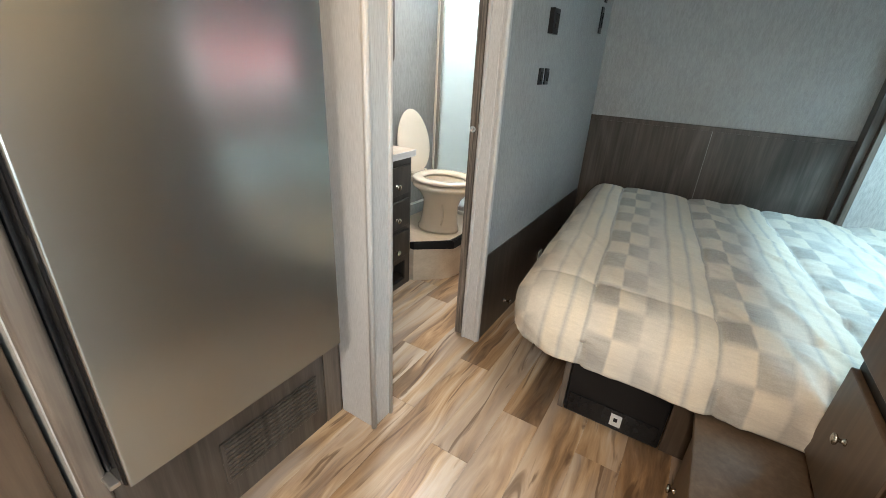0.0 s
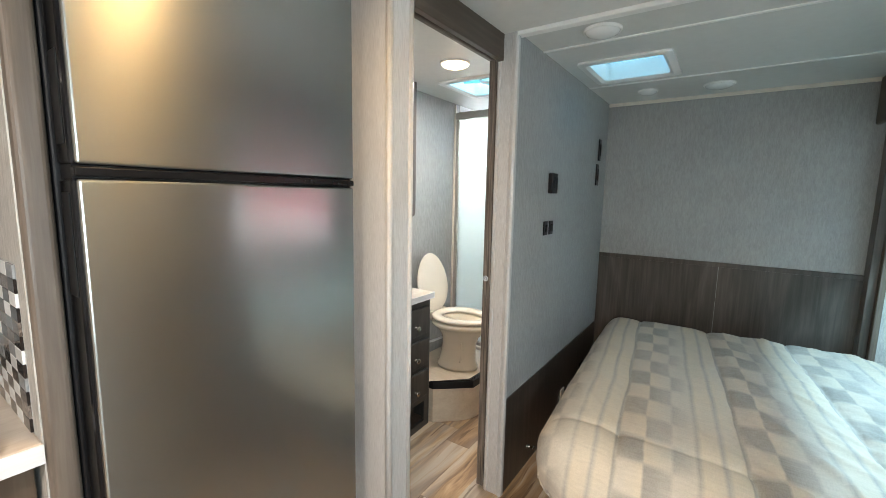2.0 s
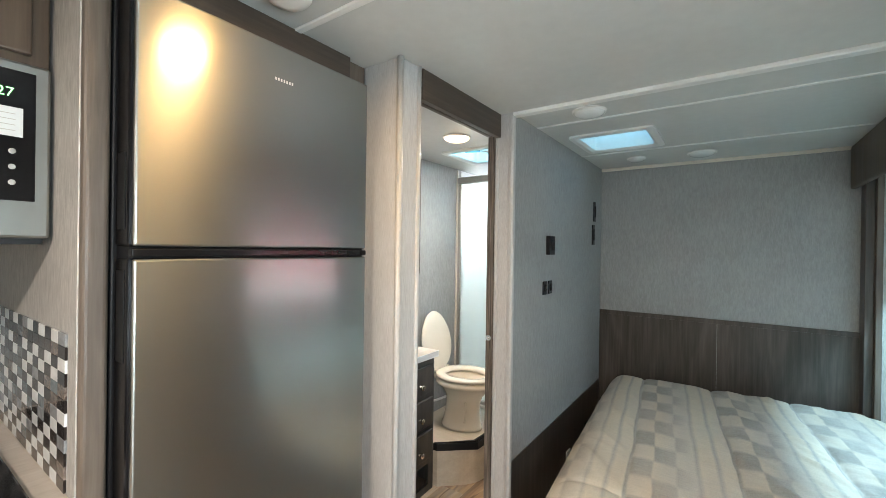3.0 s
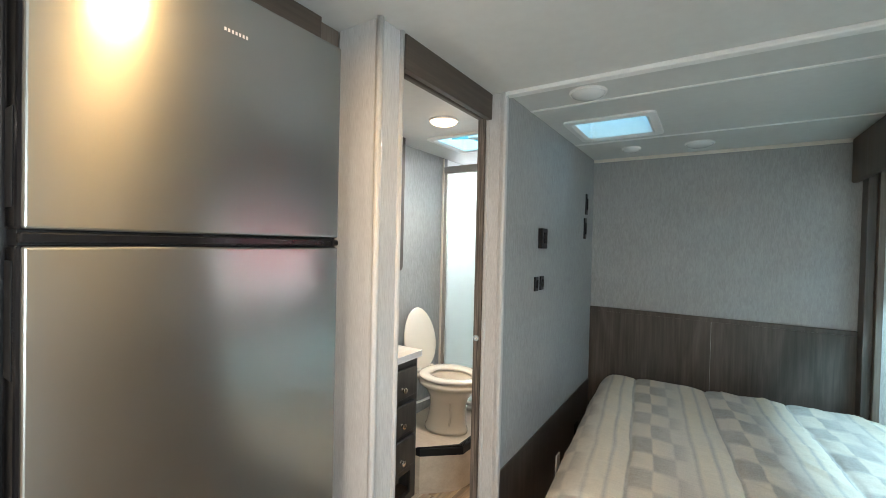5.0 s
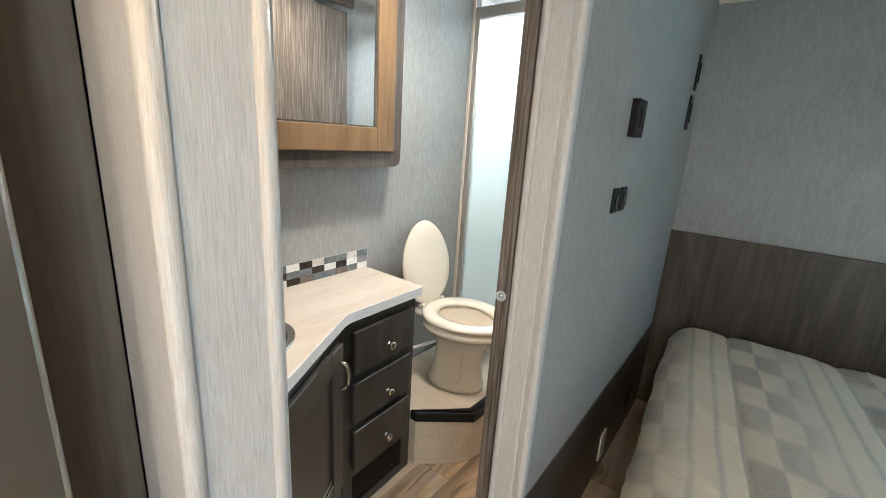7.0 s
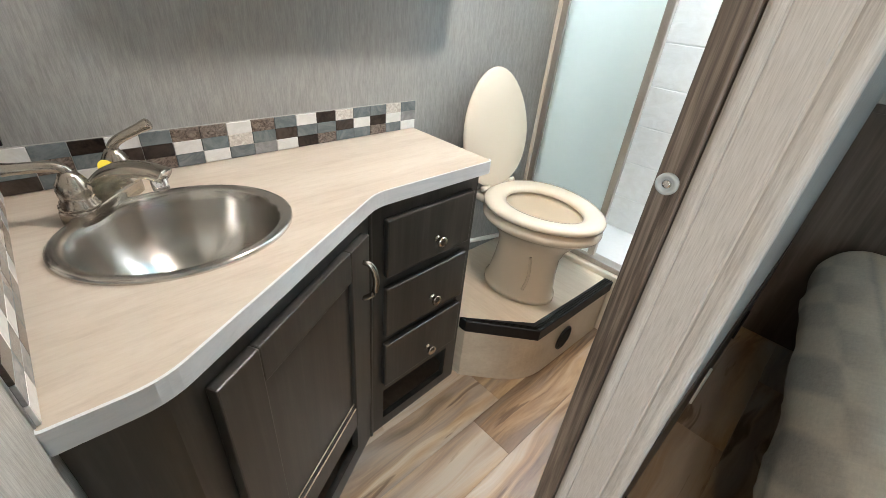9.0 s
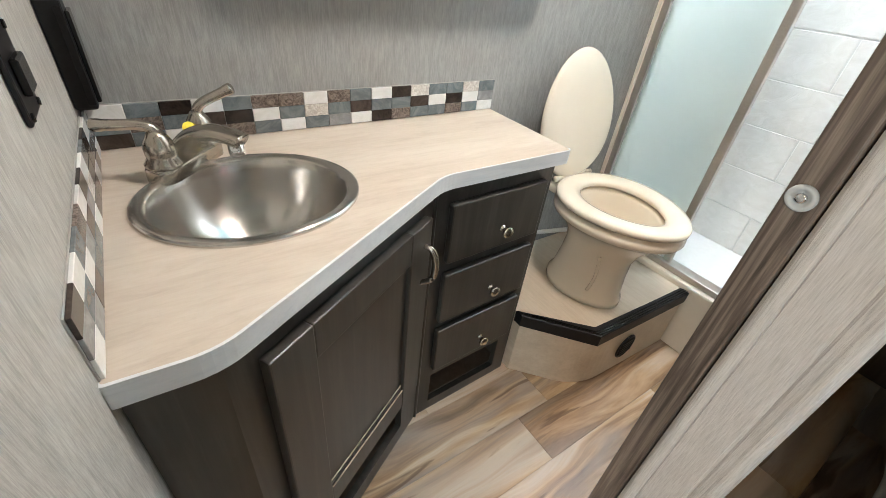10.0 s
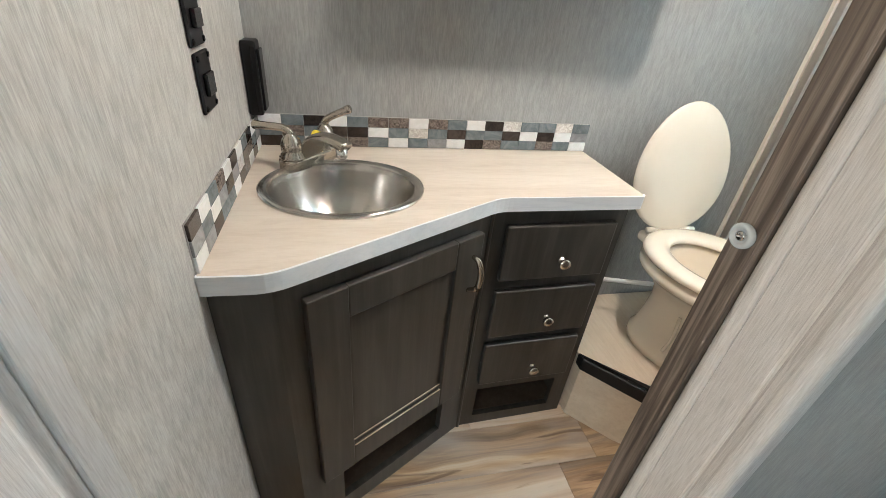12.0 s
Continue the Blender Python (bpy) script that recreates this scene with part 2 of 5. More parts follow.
def quilt():
    """Woven coverlet: long stripes with columns of grey and cream checks between them."""
    m, n, l, b = mat("plaid_coverlet", (0.6, 0.55, 0.47), 0.85)
    tc, sp = n.new("ShaderNodeTexCoord"), n.new("ShaderNodeSeparateXYZ")
    wob = noise_tex(n, l, coords(n, l, (1, 1, 1)), 3.0, 2)
    l.new(tc.outputs["Object"], sp.inputs[0])

    def calc(op, a, b2=None, c2=None):
        q = n.new("ShaderNodeMath")
        q.operation = op
        for k, x in enumerate((a, b2, c2)):
            if x is None:
                continue
            if isinstance(x, (int, float)):
                q.inputs[k].default_value = x
            else:
                l.new(x, q.inputs[k])
        return q.outputs[0]

    lean = calc("MULTIPLY", calc("SUBTRACT", sp.outputs[1], 1.6), 0.115)
    u = calc("ADD", calc("MULTIPLY_ADD", wob, 0.030, sp.outputs[0]), lean)
    along = calc("ADD", sp.outputs[1], sp.outputs[2])
    w = calc("MULTIPLY_ADD", noise_tex(n, l, coords(n, l, (1, 0.6, 1)), 6.0, 2), 0.05, along)
    pu = calc("FRACT", calc("DIVIDE", calc("ADD", u, 3.957), 0.375))
    row = calc("FRACT", calc("DIVIDE", calc("ADD", w, 4.0), 0.30))
    CRM, PALE, GRY, DRK = (0.74, 0.635, 0.475), (0.64, 0.585, 0.495), (0.36, 0.335, 0.30), (0.24, 0.22, 0.195)

    def bands(stops):
        r = n.new("ShaderNodeValToRGB")
        e = r.color_ramp.elements
        while len(e) < len(stops):
            e.new(0.5)
        for k, (p, c) in zip(e, stops):
            k.position, k.color = p, (*c, 1)
        l.new(pu, r.inputs[0])
        return r.outputs[0]

    one = bands([(0.0, GRY), (0.02, DRK), (0.21, DRK), (0.23, CRM), (0.42, PALE), (0.45, GRY), (0.60, PALE), (0.63, GRY), (0.67, CRM), (0.79, CRM), (0.82, GRY), (0.86, CRM), (0.97, CRM), (0.985, DRK), (1.0, GRY)])
    two = bands([(0.0, GRY), (0.02, PALE), (0.21, CRM), (0.23, DRK), (0.42, GRY), (0.45, PALE), (0.60, PALE), (0.63, GRY), (0.67, CRM), (0.79, CRM), (0.82, GRY), (0.86, CRM), (0.97, CRM), (0.985, DRK), (1.0, GRY)])
    edge = calc("SUBTRACT", calc("ABSOLUTE", calc("SUBTRACT", row, 0.5)), 0.25)
    sw = n.new("ShaderNodeMapRange")
    sw.inputs["From Min"].default_value, sw.inputs["From Max"].default_value = -0.05, 0.05
    l.new(edge, sw.inputs["Value"])
    swap = sw.outputs[0]
    c = blend(n, l, swap, one, two)
    fade = noise_tex(n, l, coords(n, l, (1, 0.5, 1)), 7.0, 3)
    c = blend(n, l, ramp(n, l, fade, [(0.38, (0, 0, 0)), (0.66, (0.45, 0.45, 0.45))]), c, (0.60, 0.545, 0.465))
    thread = noise_tex(n, l, coords(n, l, (1, 0.2, 1)), 260, 4, 0.7)
    thread2 = noise_tex(n, l, coords(n, l, (0.12, 1, 1)), 120, 4, 0.7)
    c = blend(n, l, 0.22, c, ramp(n, l, thread, [(0.3, (0.3, 0.28, 0.25)), (0.7, (0.72, 0.68, 0.6))]))
    c = blend(n, l, 0.22, c, ramp(n, l, thread2, [(0.3, (0.34, 0.32, 0.29)), (0.7, (0.70, 0.66, 0.58))]))
    l.new(c, b.inputs["Base Color"])
    relief(n, l, b, thread, 0.25, 0.0015)
    return m


M_QUILT = quilt()


def glazing(name, colour, rough, ior=1.45, weight=1.0):
    m, n, l, b = mat(name, colour, rough)
    b.inputs["Transmission Weight"].default_value, b.inputs["IOR"].default_value = weight, ior
    return m


M_GLASS = glazing("clear_glass", (0.95, 0.98, 0.97), 0.0)
M_OBSCURE = glazing("obscure_glass", (0.935, 0.98, 0.96), 0.45, 1.3)


def translucent(name, colour, gloss=0.2):
    """A thin sheet of milky plastic that lets scattered daylight through."""
    m, n, l, b = mat(name, colour, gloss)
    b.inputs["Base Color"].default_value = (*(c * 0.6 for c in colour), 1)
    tr, mx = n.new("ShaderNodeBsdfTranslucent"), n.new("ShaderNodeMixShader")
    tr.inputs["Color"].default_value = (*colour, 1)
    mx.inputs[0].default_value = 0.75
    l.new(b.outputs[0], mx.inputs[1]), l.new(tr.outputs[0], mx.inputs[2])
    l.new(mx.outputs[0], n["Material Output"].inputs["Surface"])
    return m


M_VENT_LID = translucent("smoked_vent_lid", (0.36, 0.56, 0.61))
M_SKY_DOME = translucent("opal_dome", (0.42, 0.46, 0.46))
M_MIRROR, _, _, _ = mat("mirror_glass", (0.90, 0.92, 0.91), 0.015, 1.0)


def glowing(name, colour, strength):
    m, n, l, b = mat(name, (0.8, 0.8, 0.78), 0.3)
    b.inputs["Emission Color"].default_value, b.inputs["Emission Strength"].default_value = (*colour, 1), strength
    return m


M_LIT_BATH = glowing("lit_lens", (1.0, 0.68, 0.36), 1.3)
M_LIT_WARM = glowing("lit_warm_lens", (1.0, 0.62, 0.28), 0.55)
M_CLOCK = glowing("green_digits", (0.15, 1.0, 0.15), 0.5)

TILES = []
for _nm, _a, _b2, _r in (("white", (0.72, 0.72, 0.70), (0.80, 0.80, 0.79), 0.10), ("slate", (0.13, 0.155, 0.165), (0.20, 0.225, 0.235), 0.12), ("black", (0.018, 0.014, 0.013), (0.04, 0.03, 0.026), 0.08),
                         ("grey", (0.24, 0.245, 0.25), (0.33, 0.335, 0.34), 0.14), ("brown", (0.040, 0.031, 0.026), (0.075, 0.058, 0.050), 0.10), ("marble", (0.085, 0.066, 0.056), (0.26, 0.215, 0.185), 0.16), ("onyx", (0.48, 0.44, 0.40), (0.72, 0.69, 0.65), 0.12)):
    _m, _n, _l, _b = mat(_nm + "_tile", _a, _r)
    _f = noise_tex(_n, _l, coords(_n, _l, (1, 1, 1), 9.0), 55 if _nm in ("marble", "onyx") else 14, 6, 0.7, 3.0)
    _l.new(ramp(_n, _l, _f, [(0.40, _a), (0.60, _b2)]), _b.inputs["Base Color"])
    _b.inputs["Specular IOR Level"].default_value = 0.3
    TILES.append(_m)


# ---- mesh helpers ----
def thing(name, at, label, category, group="", kind=""):
    """A thing: an Empty at its base, to which part() gives the parts."""
    e = new(name)
    e.empty_display_size = 0.05
    e.matrix_world = Matrix.Translation(at)
    return tagged(e, label, category, group, kind)


def part(name, bm, material, parent=None, label="", smooth=False):
    """Links a bmesh, made in world coordinates, as one mesh object."""
    me = bpy.data.meshes.new(name)
    bmesh.ops.recalc_face_normals(bm, faces=bm.faces)
    bm.to_mesh(me)
    bm.free()
    for k in material if isinstance(material, (list, tuple)) else [material]:
        me.materials.append(k)
    for p in me.polygons:
        p.use_smooth = smooth
    ob = new(name, me)
    if parent:
        world_of = Matrix.Identity(4)
        q = parent
        while q:
            world_of = q.matrix_basis @ world_of if q.parent is None else q.matrix_parent_inverse @ q.matrix_basis @ world_of
            q = q.parent
        ob.parent = parent
        ob.matrix_parent_inverse = world_of.inverted()
    return tagged(ob, label) if label else ob


def box(*spans, bevel=0.0, segs=2, bm=None, turn=None):
    """Boxes (x0, x1, y0, y1, z0, z1) joined in one bmesh, with rounded edges."""
    out = bm or bmesh.new()
    for x0, x1, y0, y1, z0, z1 in spans:
        m = Matrix.Translation(((x0 + x1) / 2, (y0 + y1) / 2, (z0 + z1) / 2)) @ Matrix.Diagonal((abs(x1 - x0), abs(y1 - y0), abs(z1 - z0), 1))
        g = bmesh.ops.create_cube(out, size=1, matrix=(turn @ m) if turn else m)
        if bevel:
            es = {e for v in g["verts"] for e in v.link_edges}
            bmesh.ops.bevel(out, geom=list(es), offset=bevel, segments=segs, affect="EDGES", profile=0.5)
    return out


def prism(points, z0, z1, bevel=0.0, bm=None, segs=2):
    """An upright prism on a plan polygon."""
    out = bm or bmesh.new()
    lo, hi = [out.verts.new((x, y, z0)) for x, y in points], [out.verts.new((x, y, z1)) for x, y in points]
    out.faces.new(lo[::-1])
    top = out.faces.new(hi)
    for k in range(len(points)):
        j = (k + 1) % len(points)
        out.faces.new((lo[k], lo[j], hi[j], hi[k]))
    if bevel:
        bmesh.ops.bevel(out, geom=list(top.edges), offset=bevel, segments=segs, affect="EDGES", profile=0.5)
    return out


def rounded(points, radii, steps=5):
    """A plan polygon with its corners rounded."""
    out = []
    k = len(points)
    for i, p in enumerate(points):
        r = radii[i]
        p, a, c = Vector(p), Vector(points[i - 1]), Vector(points[(i + 1) % k])
        if r <= 0:
            out.append(tuple(p))
            continue
        s, e = p + (a - p).normalized() * r, p + (c - p).normalized() * r
        for j in range(steps + 1):
            t = j / steps
            out.append(tuple((1 - t) ** 2 * s + 2 * t * (1 - t) * p + t * t * e))
    return out


def lathe(profile, m=Matrix.Identity(4), n=28, sx=1.0, sy=1.0, bm=None):
    """A turned body: (radius, height) pairs round the z axis of m."""
    out = bm or bmesh.new()
    rings = []
    for r, z in profile:
        if r < 1e-5:
            rings.append([out.verts.new(m @ Vector((0, 0, z)))])
        else:
            rings.append([out.verts.new(m @ Vector((r * sx * math.cos(2 * math.pi * k / n), r * sy * math.sin(2 * math.pi * k / n), z))) for k in range(n)])
    for a, b in zip(rings, rings[1:]):
        if len(a) == len(b) == 1:
            continue
        for k in range(n):
            j = (k + 1) % n
            if len(a) == 1:
                out.faces.new((a[0], b[j], b[k]))
            elif len(b) == 1:
                out.faces.new((a[k], a[j], b[0]))
            else:
                out.faces.new((a[k], a[j], b[j], b[k]))
    return out


def tube(points, radii, n=14, bm=None, flat=1.0):
    """A round bar along the points, closed at its ends."""
    out = bm or bmesh.new()
    pts = [Vector(p) for p in points]
    if isinstance(radii, (int, float)):
        radii = [radii] * len(pts)
    rings = []
    for i, p in enumerate(pts):
        d = (pts[min(i + 1, len(pts) - 1)] - pts[max(i - 1, 0)]).normalized()
        up = Vector((0, 0, 1)) if abs(d.z) < 0.95 else Vector((1, 0, 0))
        s = d.cross(up).normalized()
        t = s.cross(d).normalized()
        rings.append([out.verts.new(p + radii[i] * (math.cos(2 * math.pi * k / n) * s + flat * math.sin(2 * math.pi * k / n) * t)) for k in range(n)])
    for a, b in zip(rings, rings[1:]):
        for k in range(n):
            j = (k + 1) % n
            out.faces.new((a[k], a[j], b[j], b[k]))
    out.faces.new(rings[0][::-1]), out.faces.new(rings[-1])
    return out


def bend(points, steps=6):
    """A smooth line through the points."""
    pts = [Vector(p) for p in points]
    out = []
    for i in range(len(pts) - 1):
        a, b, c, d = pts[max(i - 1, 0)], pts[i], pts[i + 1], pts[min(i + 2, len(pts) - 1)]
        for j in range(steps):
            t = j / steps
            out.append(0.5 * ((2 * b) + (c - a) * t + (2 * a - 5 * b + 4 * c - d) * t * t + (3 * b - a - 3 * c + d) * t ** 3))
    return out + [pts[-1]]


def structure(name, bm, material, label, category, smooth=False):
    return tagged(part(name, bm, material, None, "", smooth), label, category, kind="structure")


# ---- the shell: floor, ceiling, walls ----
H = 2.03
W0, W1 = -1.67, 0.70          # faces of the two long walls
NOSE, TAIL = 3.30, -2.60      # faces of the end walls
PX = -0.735                   # bedroom face of the bathroom partition

floor = structure("floor", box((W0 - 0.05, W1 + 0.05, TAIL - 0.05, NOSE + 0.05, -0.06, -0.004)), M_STILE, "wood-look vinyl plank floor in tan, brown and grey", "floor")

structure("wall_west", box((W0 - 0.06, W0, TAIL, NOSE, 0, H)), M_WALL, "grey grass-cloth wallpapered outer wall", "wall")
structure("wall_north", box((W0 - 0.06, 1.35, NOSE, NOSE + 0.06, 0, H)), M_WALL, "pale grey wallpapered wall behind the bed", "wall")
structure("wall_south", box((W0 - 0.06, W1 + 0.06, TAIL - 0.06, TAIL, 0, H)), M_WALL_LIGHT, "plain linen-coloured end wall", "wall")
# the opening at y -0.40 to 0.40 belongs to the added, unseen window
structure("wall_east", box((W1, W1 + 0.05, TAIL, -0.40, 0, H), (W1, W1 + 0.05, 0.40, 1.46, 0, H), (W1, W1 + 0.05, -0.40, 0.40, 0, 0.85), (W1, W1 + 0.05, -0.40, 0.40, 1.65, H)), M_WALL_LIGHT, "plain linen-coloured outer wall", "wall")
structure("wall_bathroom", box((-0.79, PX, 1.772, NOSE, 0, H)), M_WALL, "grey-green wallpapered partition with black switches", "wall")
structure("wall_galley", box((W0, -0.83, 1.10, 1.165, 0, H)), M_WALL_LIGHT, "linen-coloured wallpapered bathroom side wall", "wall")

# ceiling with the openings for two roof vents and the shower skylight
HATCH = (-0.625, -0.275, 2.305, 2.665)
BHATCH = (-1.42, -1.07, 2.24, 2.60)
SKYL = (-1.42, -1.02, 2.86, 3.18)


def ceiling_slab():
    xs = sorted({W0 - 0.06, -0.85, W1 + 0.06, HATCH[0], HATCH[1], BHATCH[0], BHATCH[1], SKYL[0], SKYL[1]})
    ys = sorted({TAIL, NOSE, *HATCH[2:], *BHATCH[2:], *SKYL[2:]})
    out = bmesh.new()
    for x0, x1 in zip(xs, xs[1:]):
        for y0, y1 in zip(ys, ys[1:]):
            cx, cy = (x0 + x1) / 2, (y0 + y1) / 2
            if any(a < cx < b and c < cy < d for a, b, c, d in (HATCH, BHATCH, SKYL)):
                continue
            box((x0, x1, y0, y1, H, H + 0.06), bm=out)
    bmesh.ops.remove_doubles(out, verts=out.verts, dist=1e-5)
    seen = {}
    for f in out.faces:
        seen.setdefault(tuple(round(c, 4) for c in f.calc_center_median()), []).append(f)
    bmesh.ops.delete(out, geom=[f for fs in seen.values() if len(fs) > 1 for f in fs], context="FACES")
    return out


structure("ceiling", ceiling_slab(), M_CEIL, "satin white ceiling board with thin battens", "ceiling")
structure("ceiling_trim", box((PX, W1, 1.750, 1.792, H - 0.016, H + 0.002), bevel=0.005), M_TRIM_WHITE, "white strip across the ceiling at the bedroom", "trim")
for y in (2.035, 2.785):
    structure("ceiling_batten", box((PX, W1, y - 0.008, y + 0.008, H - 0.005, H + 0.002), bevel=0.002), M_TRIM_WHITE, "thin white ceiling batten", "trim")
structure("ceiling_batten", box((-0.96, 0.3, 0.775, 0.797, H - 0.007, H + 0.002), bevel=0.003), M_TRIM_WHITE, "thin white ceiling batten over the galley", "trim")
structure("ceiling_molding", box((PX, W1, NOSE - 0.014, NOSE, H - 0.022, H), bevel=0.004), M_CREAM, "cream cove strip above the headboard wall", "trim")

# wainscot and headboard panels
structure("wainscot", box((PX, PX + 0.004, 1.776, NOSE - 0.012, 0.0, 0.463)), M_DARK, "dark weathered wood wainscot low on the partition", "wall panel")
hb = thing("headboard_panel", (0, NOSE, 0), "dark weathered wood panelling behind the bed", "wall panel", kind="structure")
part("panel", box((PX, -0.001, NOSE - 0.010, NOSE - 0.001, 0, 0.955)), M_DARK, hb)
part("panel", box((0.001, 0.665, NOSE - 0.010, NOSE - 0.001, 0, 0.955)), M_DARK, hb)
part("top_rail", box((PX, 0.665, NOSE - 0.016, NOSE - 0.001, 0.955, 0.984), bevel=0.003), M_DARK, hb)

# ---- bed slide-out on the east side ----
SX = 1.26
structure("slide_floor", box((W1 - 0.03, SX + 0.05, 1.46, NOSE, 0.22, 0.27)), M_STILE, "raised floor of the bed slide-out", "floor")
structure("slide_ceiling", box((W1, SX + 0.05, 1.46, NOSE, 1.86, 1.90)), M_CEIL, "white ceiling of the bed slide-out", "ceiling")
structure("slide_header", box((W1, W1 + 0.05, 1.46, NOSE, 1.88, H)), M_STILE, "taupe wood header over the slide-out opening", "trim")
structure("slide_wall_north", box((W1 + 0.001, SX + 0.05, NOSE - 0.05, NOSE - 0.001, 0.27, 1.86)), M_WALL_LIGHT, "pale wallpapered end wall of the slide-out", "wall")
structure("slide_wall_south", box((W1, SX + 0.05, 1.41, 1.46, 0.22, 1.90)), M_WALL_LIGHT, "pale wallpapered end wall of the slide-out", "wall")
WY0, WY1, WZ0, WZ1 = 1.80, 2.70, 1.00, 1.76
structure("slide_wall_east", box((SX, SX + 0.05, 1.46, WY0, 0.22, 1.88), (SX, SX + 0.05, WY1, NOSE, 0.22, 1.88), (SX, SX + 0.05, WY0, WY1, 0.22, WZ0), (SX, SX + 0.05, WY0, WY1, WZ1, 1.88)), M_WALL_LIGHT, "pale wallpapered outer wall round the bedroom window", "wall")
win = thing("window_1", (SX, 2.35, WZ0), "bedroom window in a black frame over the bed", "window", kind="structure")
part("window_frame", box((SX - 0.012, SX + 0.03, WY0 - 0.03, WY0 + 0.01, WZ0 - 0.03, WZ1 + 0.03), (SX - 0.012, SX + 0.03, WY1 - 0.01, WY1 + 0.03, WZ0 - 0.03, WZ1 + 0.03), (SX - 0.012, SX + 0.03, WY0, WY1, WZ0 - 0.03, WZ0 + 0.01), (SX - 0.012, SX + 0.03, WY0, WY1, WZ1 - 0.01, WZ1 + 0.03), bevel=0.003), M_BLACK, win)
pane = part("pane", box((SX + 0.018, SX + 0.022, WY0 + 0.01, WY1 - 0.01, WZ0 + 0.01, WZ1 - 0.01)), M_GLASS, win)
pane.visible_shadow = False
# unseen window, added round the cool fill lamp
win2 = thing("fill_window", (W1, 0.0, 0.85), "unseen galley side window, added for cool fill light", "window", kind="structure")
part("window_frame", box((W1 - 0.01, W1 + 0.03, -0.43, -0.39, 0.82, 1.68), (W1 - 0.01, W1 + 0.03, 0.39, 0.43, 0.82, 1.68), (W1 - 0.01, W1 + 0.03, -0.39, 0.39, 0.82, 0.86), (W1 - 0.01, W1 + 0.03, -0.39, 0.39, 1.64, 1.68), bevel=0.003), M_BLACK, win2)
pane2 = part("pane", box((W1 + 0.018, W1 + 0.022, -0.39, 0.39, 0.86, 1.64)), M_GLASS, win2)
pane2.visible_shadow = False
fascia = thing("slide_fascia", (0.68, NOSE, 0.5), "brown wood fascia board beside the slide-out opening", "trim", kind="structure")
part("board", box((0.662, 0.699, NOSE - 0.10, NOSE - 0.002, 0.0, H), bevel=0.003), M_DARK, fascia)
part("edge_board", box((0.699, 0.725, NOSE - 0.135, NOSE - 0.052, 0.27, 1.86), bevel=0.003), M_STILE, fascia)
# unseen board, added to hide the strip lamp and cut its light across the bed
wshield = thing("window_lamp_shield", (1.15, 2.25, 1.655), "unseen pale shield added to hide the lamp at the bedroom window", "valance")
part("front", box((1.138, 1.152, 1.70, 2.80, 1.655, 1.855), bevel=0.005), M_WALL_LIGHT, wshield)
part("return", box((1.152, SX - 0.002, 1.70, 1.714, 1.655, 1.855), bevel=0.003), M_WALL_LIGHT, wshield)
part("return", box((1.152, SX - 0.002, 2.786, 2.80, 1.655, 1.855), bevel=0.003), M_WALL_LIGHT, wshield)
val = thing("valance", (0.65, 2.4, 1.79), "dark brown padded valance over the slide-out opening", "valance")
part("front", box((0.615, 0.645, 1.50, NOSE - 0.012, 1.785, H - 0.004), bevel=0.010, segs=3), M_CABINET, val)
part("return", box((0.645, 0.698, 1.50, 1.53, 1.785, H - 0.004), bevel=0.006), M_CABINET, val)

# outside: a plain sheet of ground
def gravel():
    m, n, l, b = mat("gravel_lot", (0.22, 0.22, 0.21), 0.9)
    f = noise_tex(n, l, coords(n, l, (1, 1, 1)), 9, 6, 0.7)
    l.new(ramp(n, l, f, [(0.3, (0.14, 0.14, 0.135)), (0.7, (0.30, 0.29, 0.28))]), b.inputs["Base Color"])
    return m
structure("ground", box((-400, 400, -400, 400, -0.95, -0.85)), gravel(), "grey gravel lot around the trailer", "ground")
# the trailer's shade on the gravel, laid as a black sheet
structure("ground_shade", box((3.0, 5.4, -6.0, 12.0, -0.849, -0.845)), M_BLACK, "black sheet painted as shade under the unseen trailer alongside", "ground")
# unseen trailer, made up for the red reflection and to block low sky
nb = thing("unseen_trailer", (4.2, 3.0, -0.84), "unseen white trailer with a red band, added for its reflection", "trailer", kind="structure")
part("body", box((3.05, 5.4, -5.5, 11.5, -0.35, 2.55), bevel=0.08, segs=3), M_WHITE_PL, nb)
# blackened so that the reflection stays dark above the red band
part("upper_body", box((3.03, 3.049, -5.4, 11.4, 1.42, 2.45)), M_BLACK, nb)
part("red_band", box((3.035, 3.05, 2.9, 4.2, 1.06, 1.34)), plain("red_paint", (0.62, 0.03, 0.05), 0.3), nb)
for yw in (2.2, 3.1):
    part("wheel", lathe([(0, 0), (0.18, 0), (0.33, 0.01), (0.36, 0.05), (0.36, 0.18), (0.33, 0.22), (0, 0.22)], Matrix.Translation((3.2, yw, -0.485)) @ pose(0, 0, 0, 0, 90, 0), 24), M_BLACK, nb)
structure("roof", box((W0 - 0.2, -1.45, TAIL - 0.1, NOSE + 0.1, H + 0.061, H + 0.09)), M_WHITE_PL, "white trailer roof skin", "roof")

# ---- doorway of the bathroom ----
post = thing("door_post", (-0.88, 1.11, 0), "limed pale wood door post with beaded edges", "door post", kind="structure")
part("face", box((-0.957, -0.800, 1.063, 1.0995, 0, H), bevel=0.004), M_JAMB, post)
part("return", box((-0.8295, -0.796, 1.075, 1.172, 0, H), bevel=0.004), M_JAMB, post)
part("bead", tube([(-0.7985, 1.0665, 0), (-0.7985, 1.0665, H)], 0.0105), M_JAMB, post, smooth=True)
part("bead", tube([(-0.796, 1.158, 0), (-0.796, 1.158, H)], 0.0085), M_JAMB, post, smooth=True)
post2 = thing("door_post", (-0.77, 1.76, 0), "limed pale wood door post with a beaded corner", "door post", kind="structure")
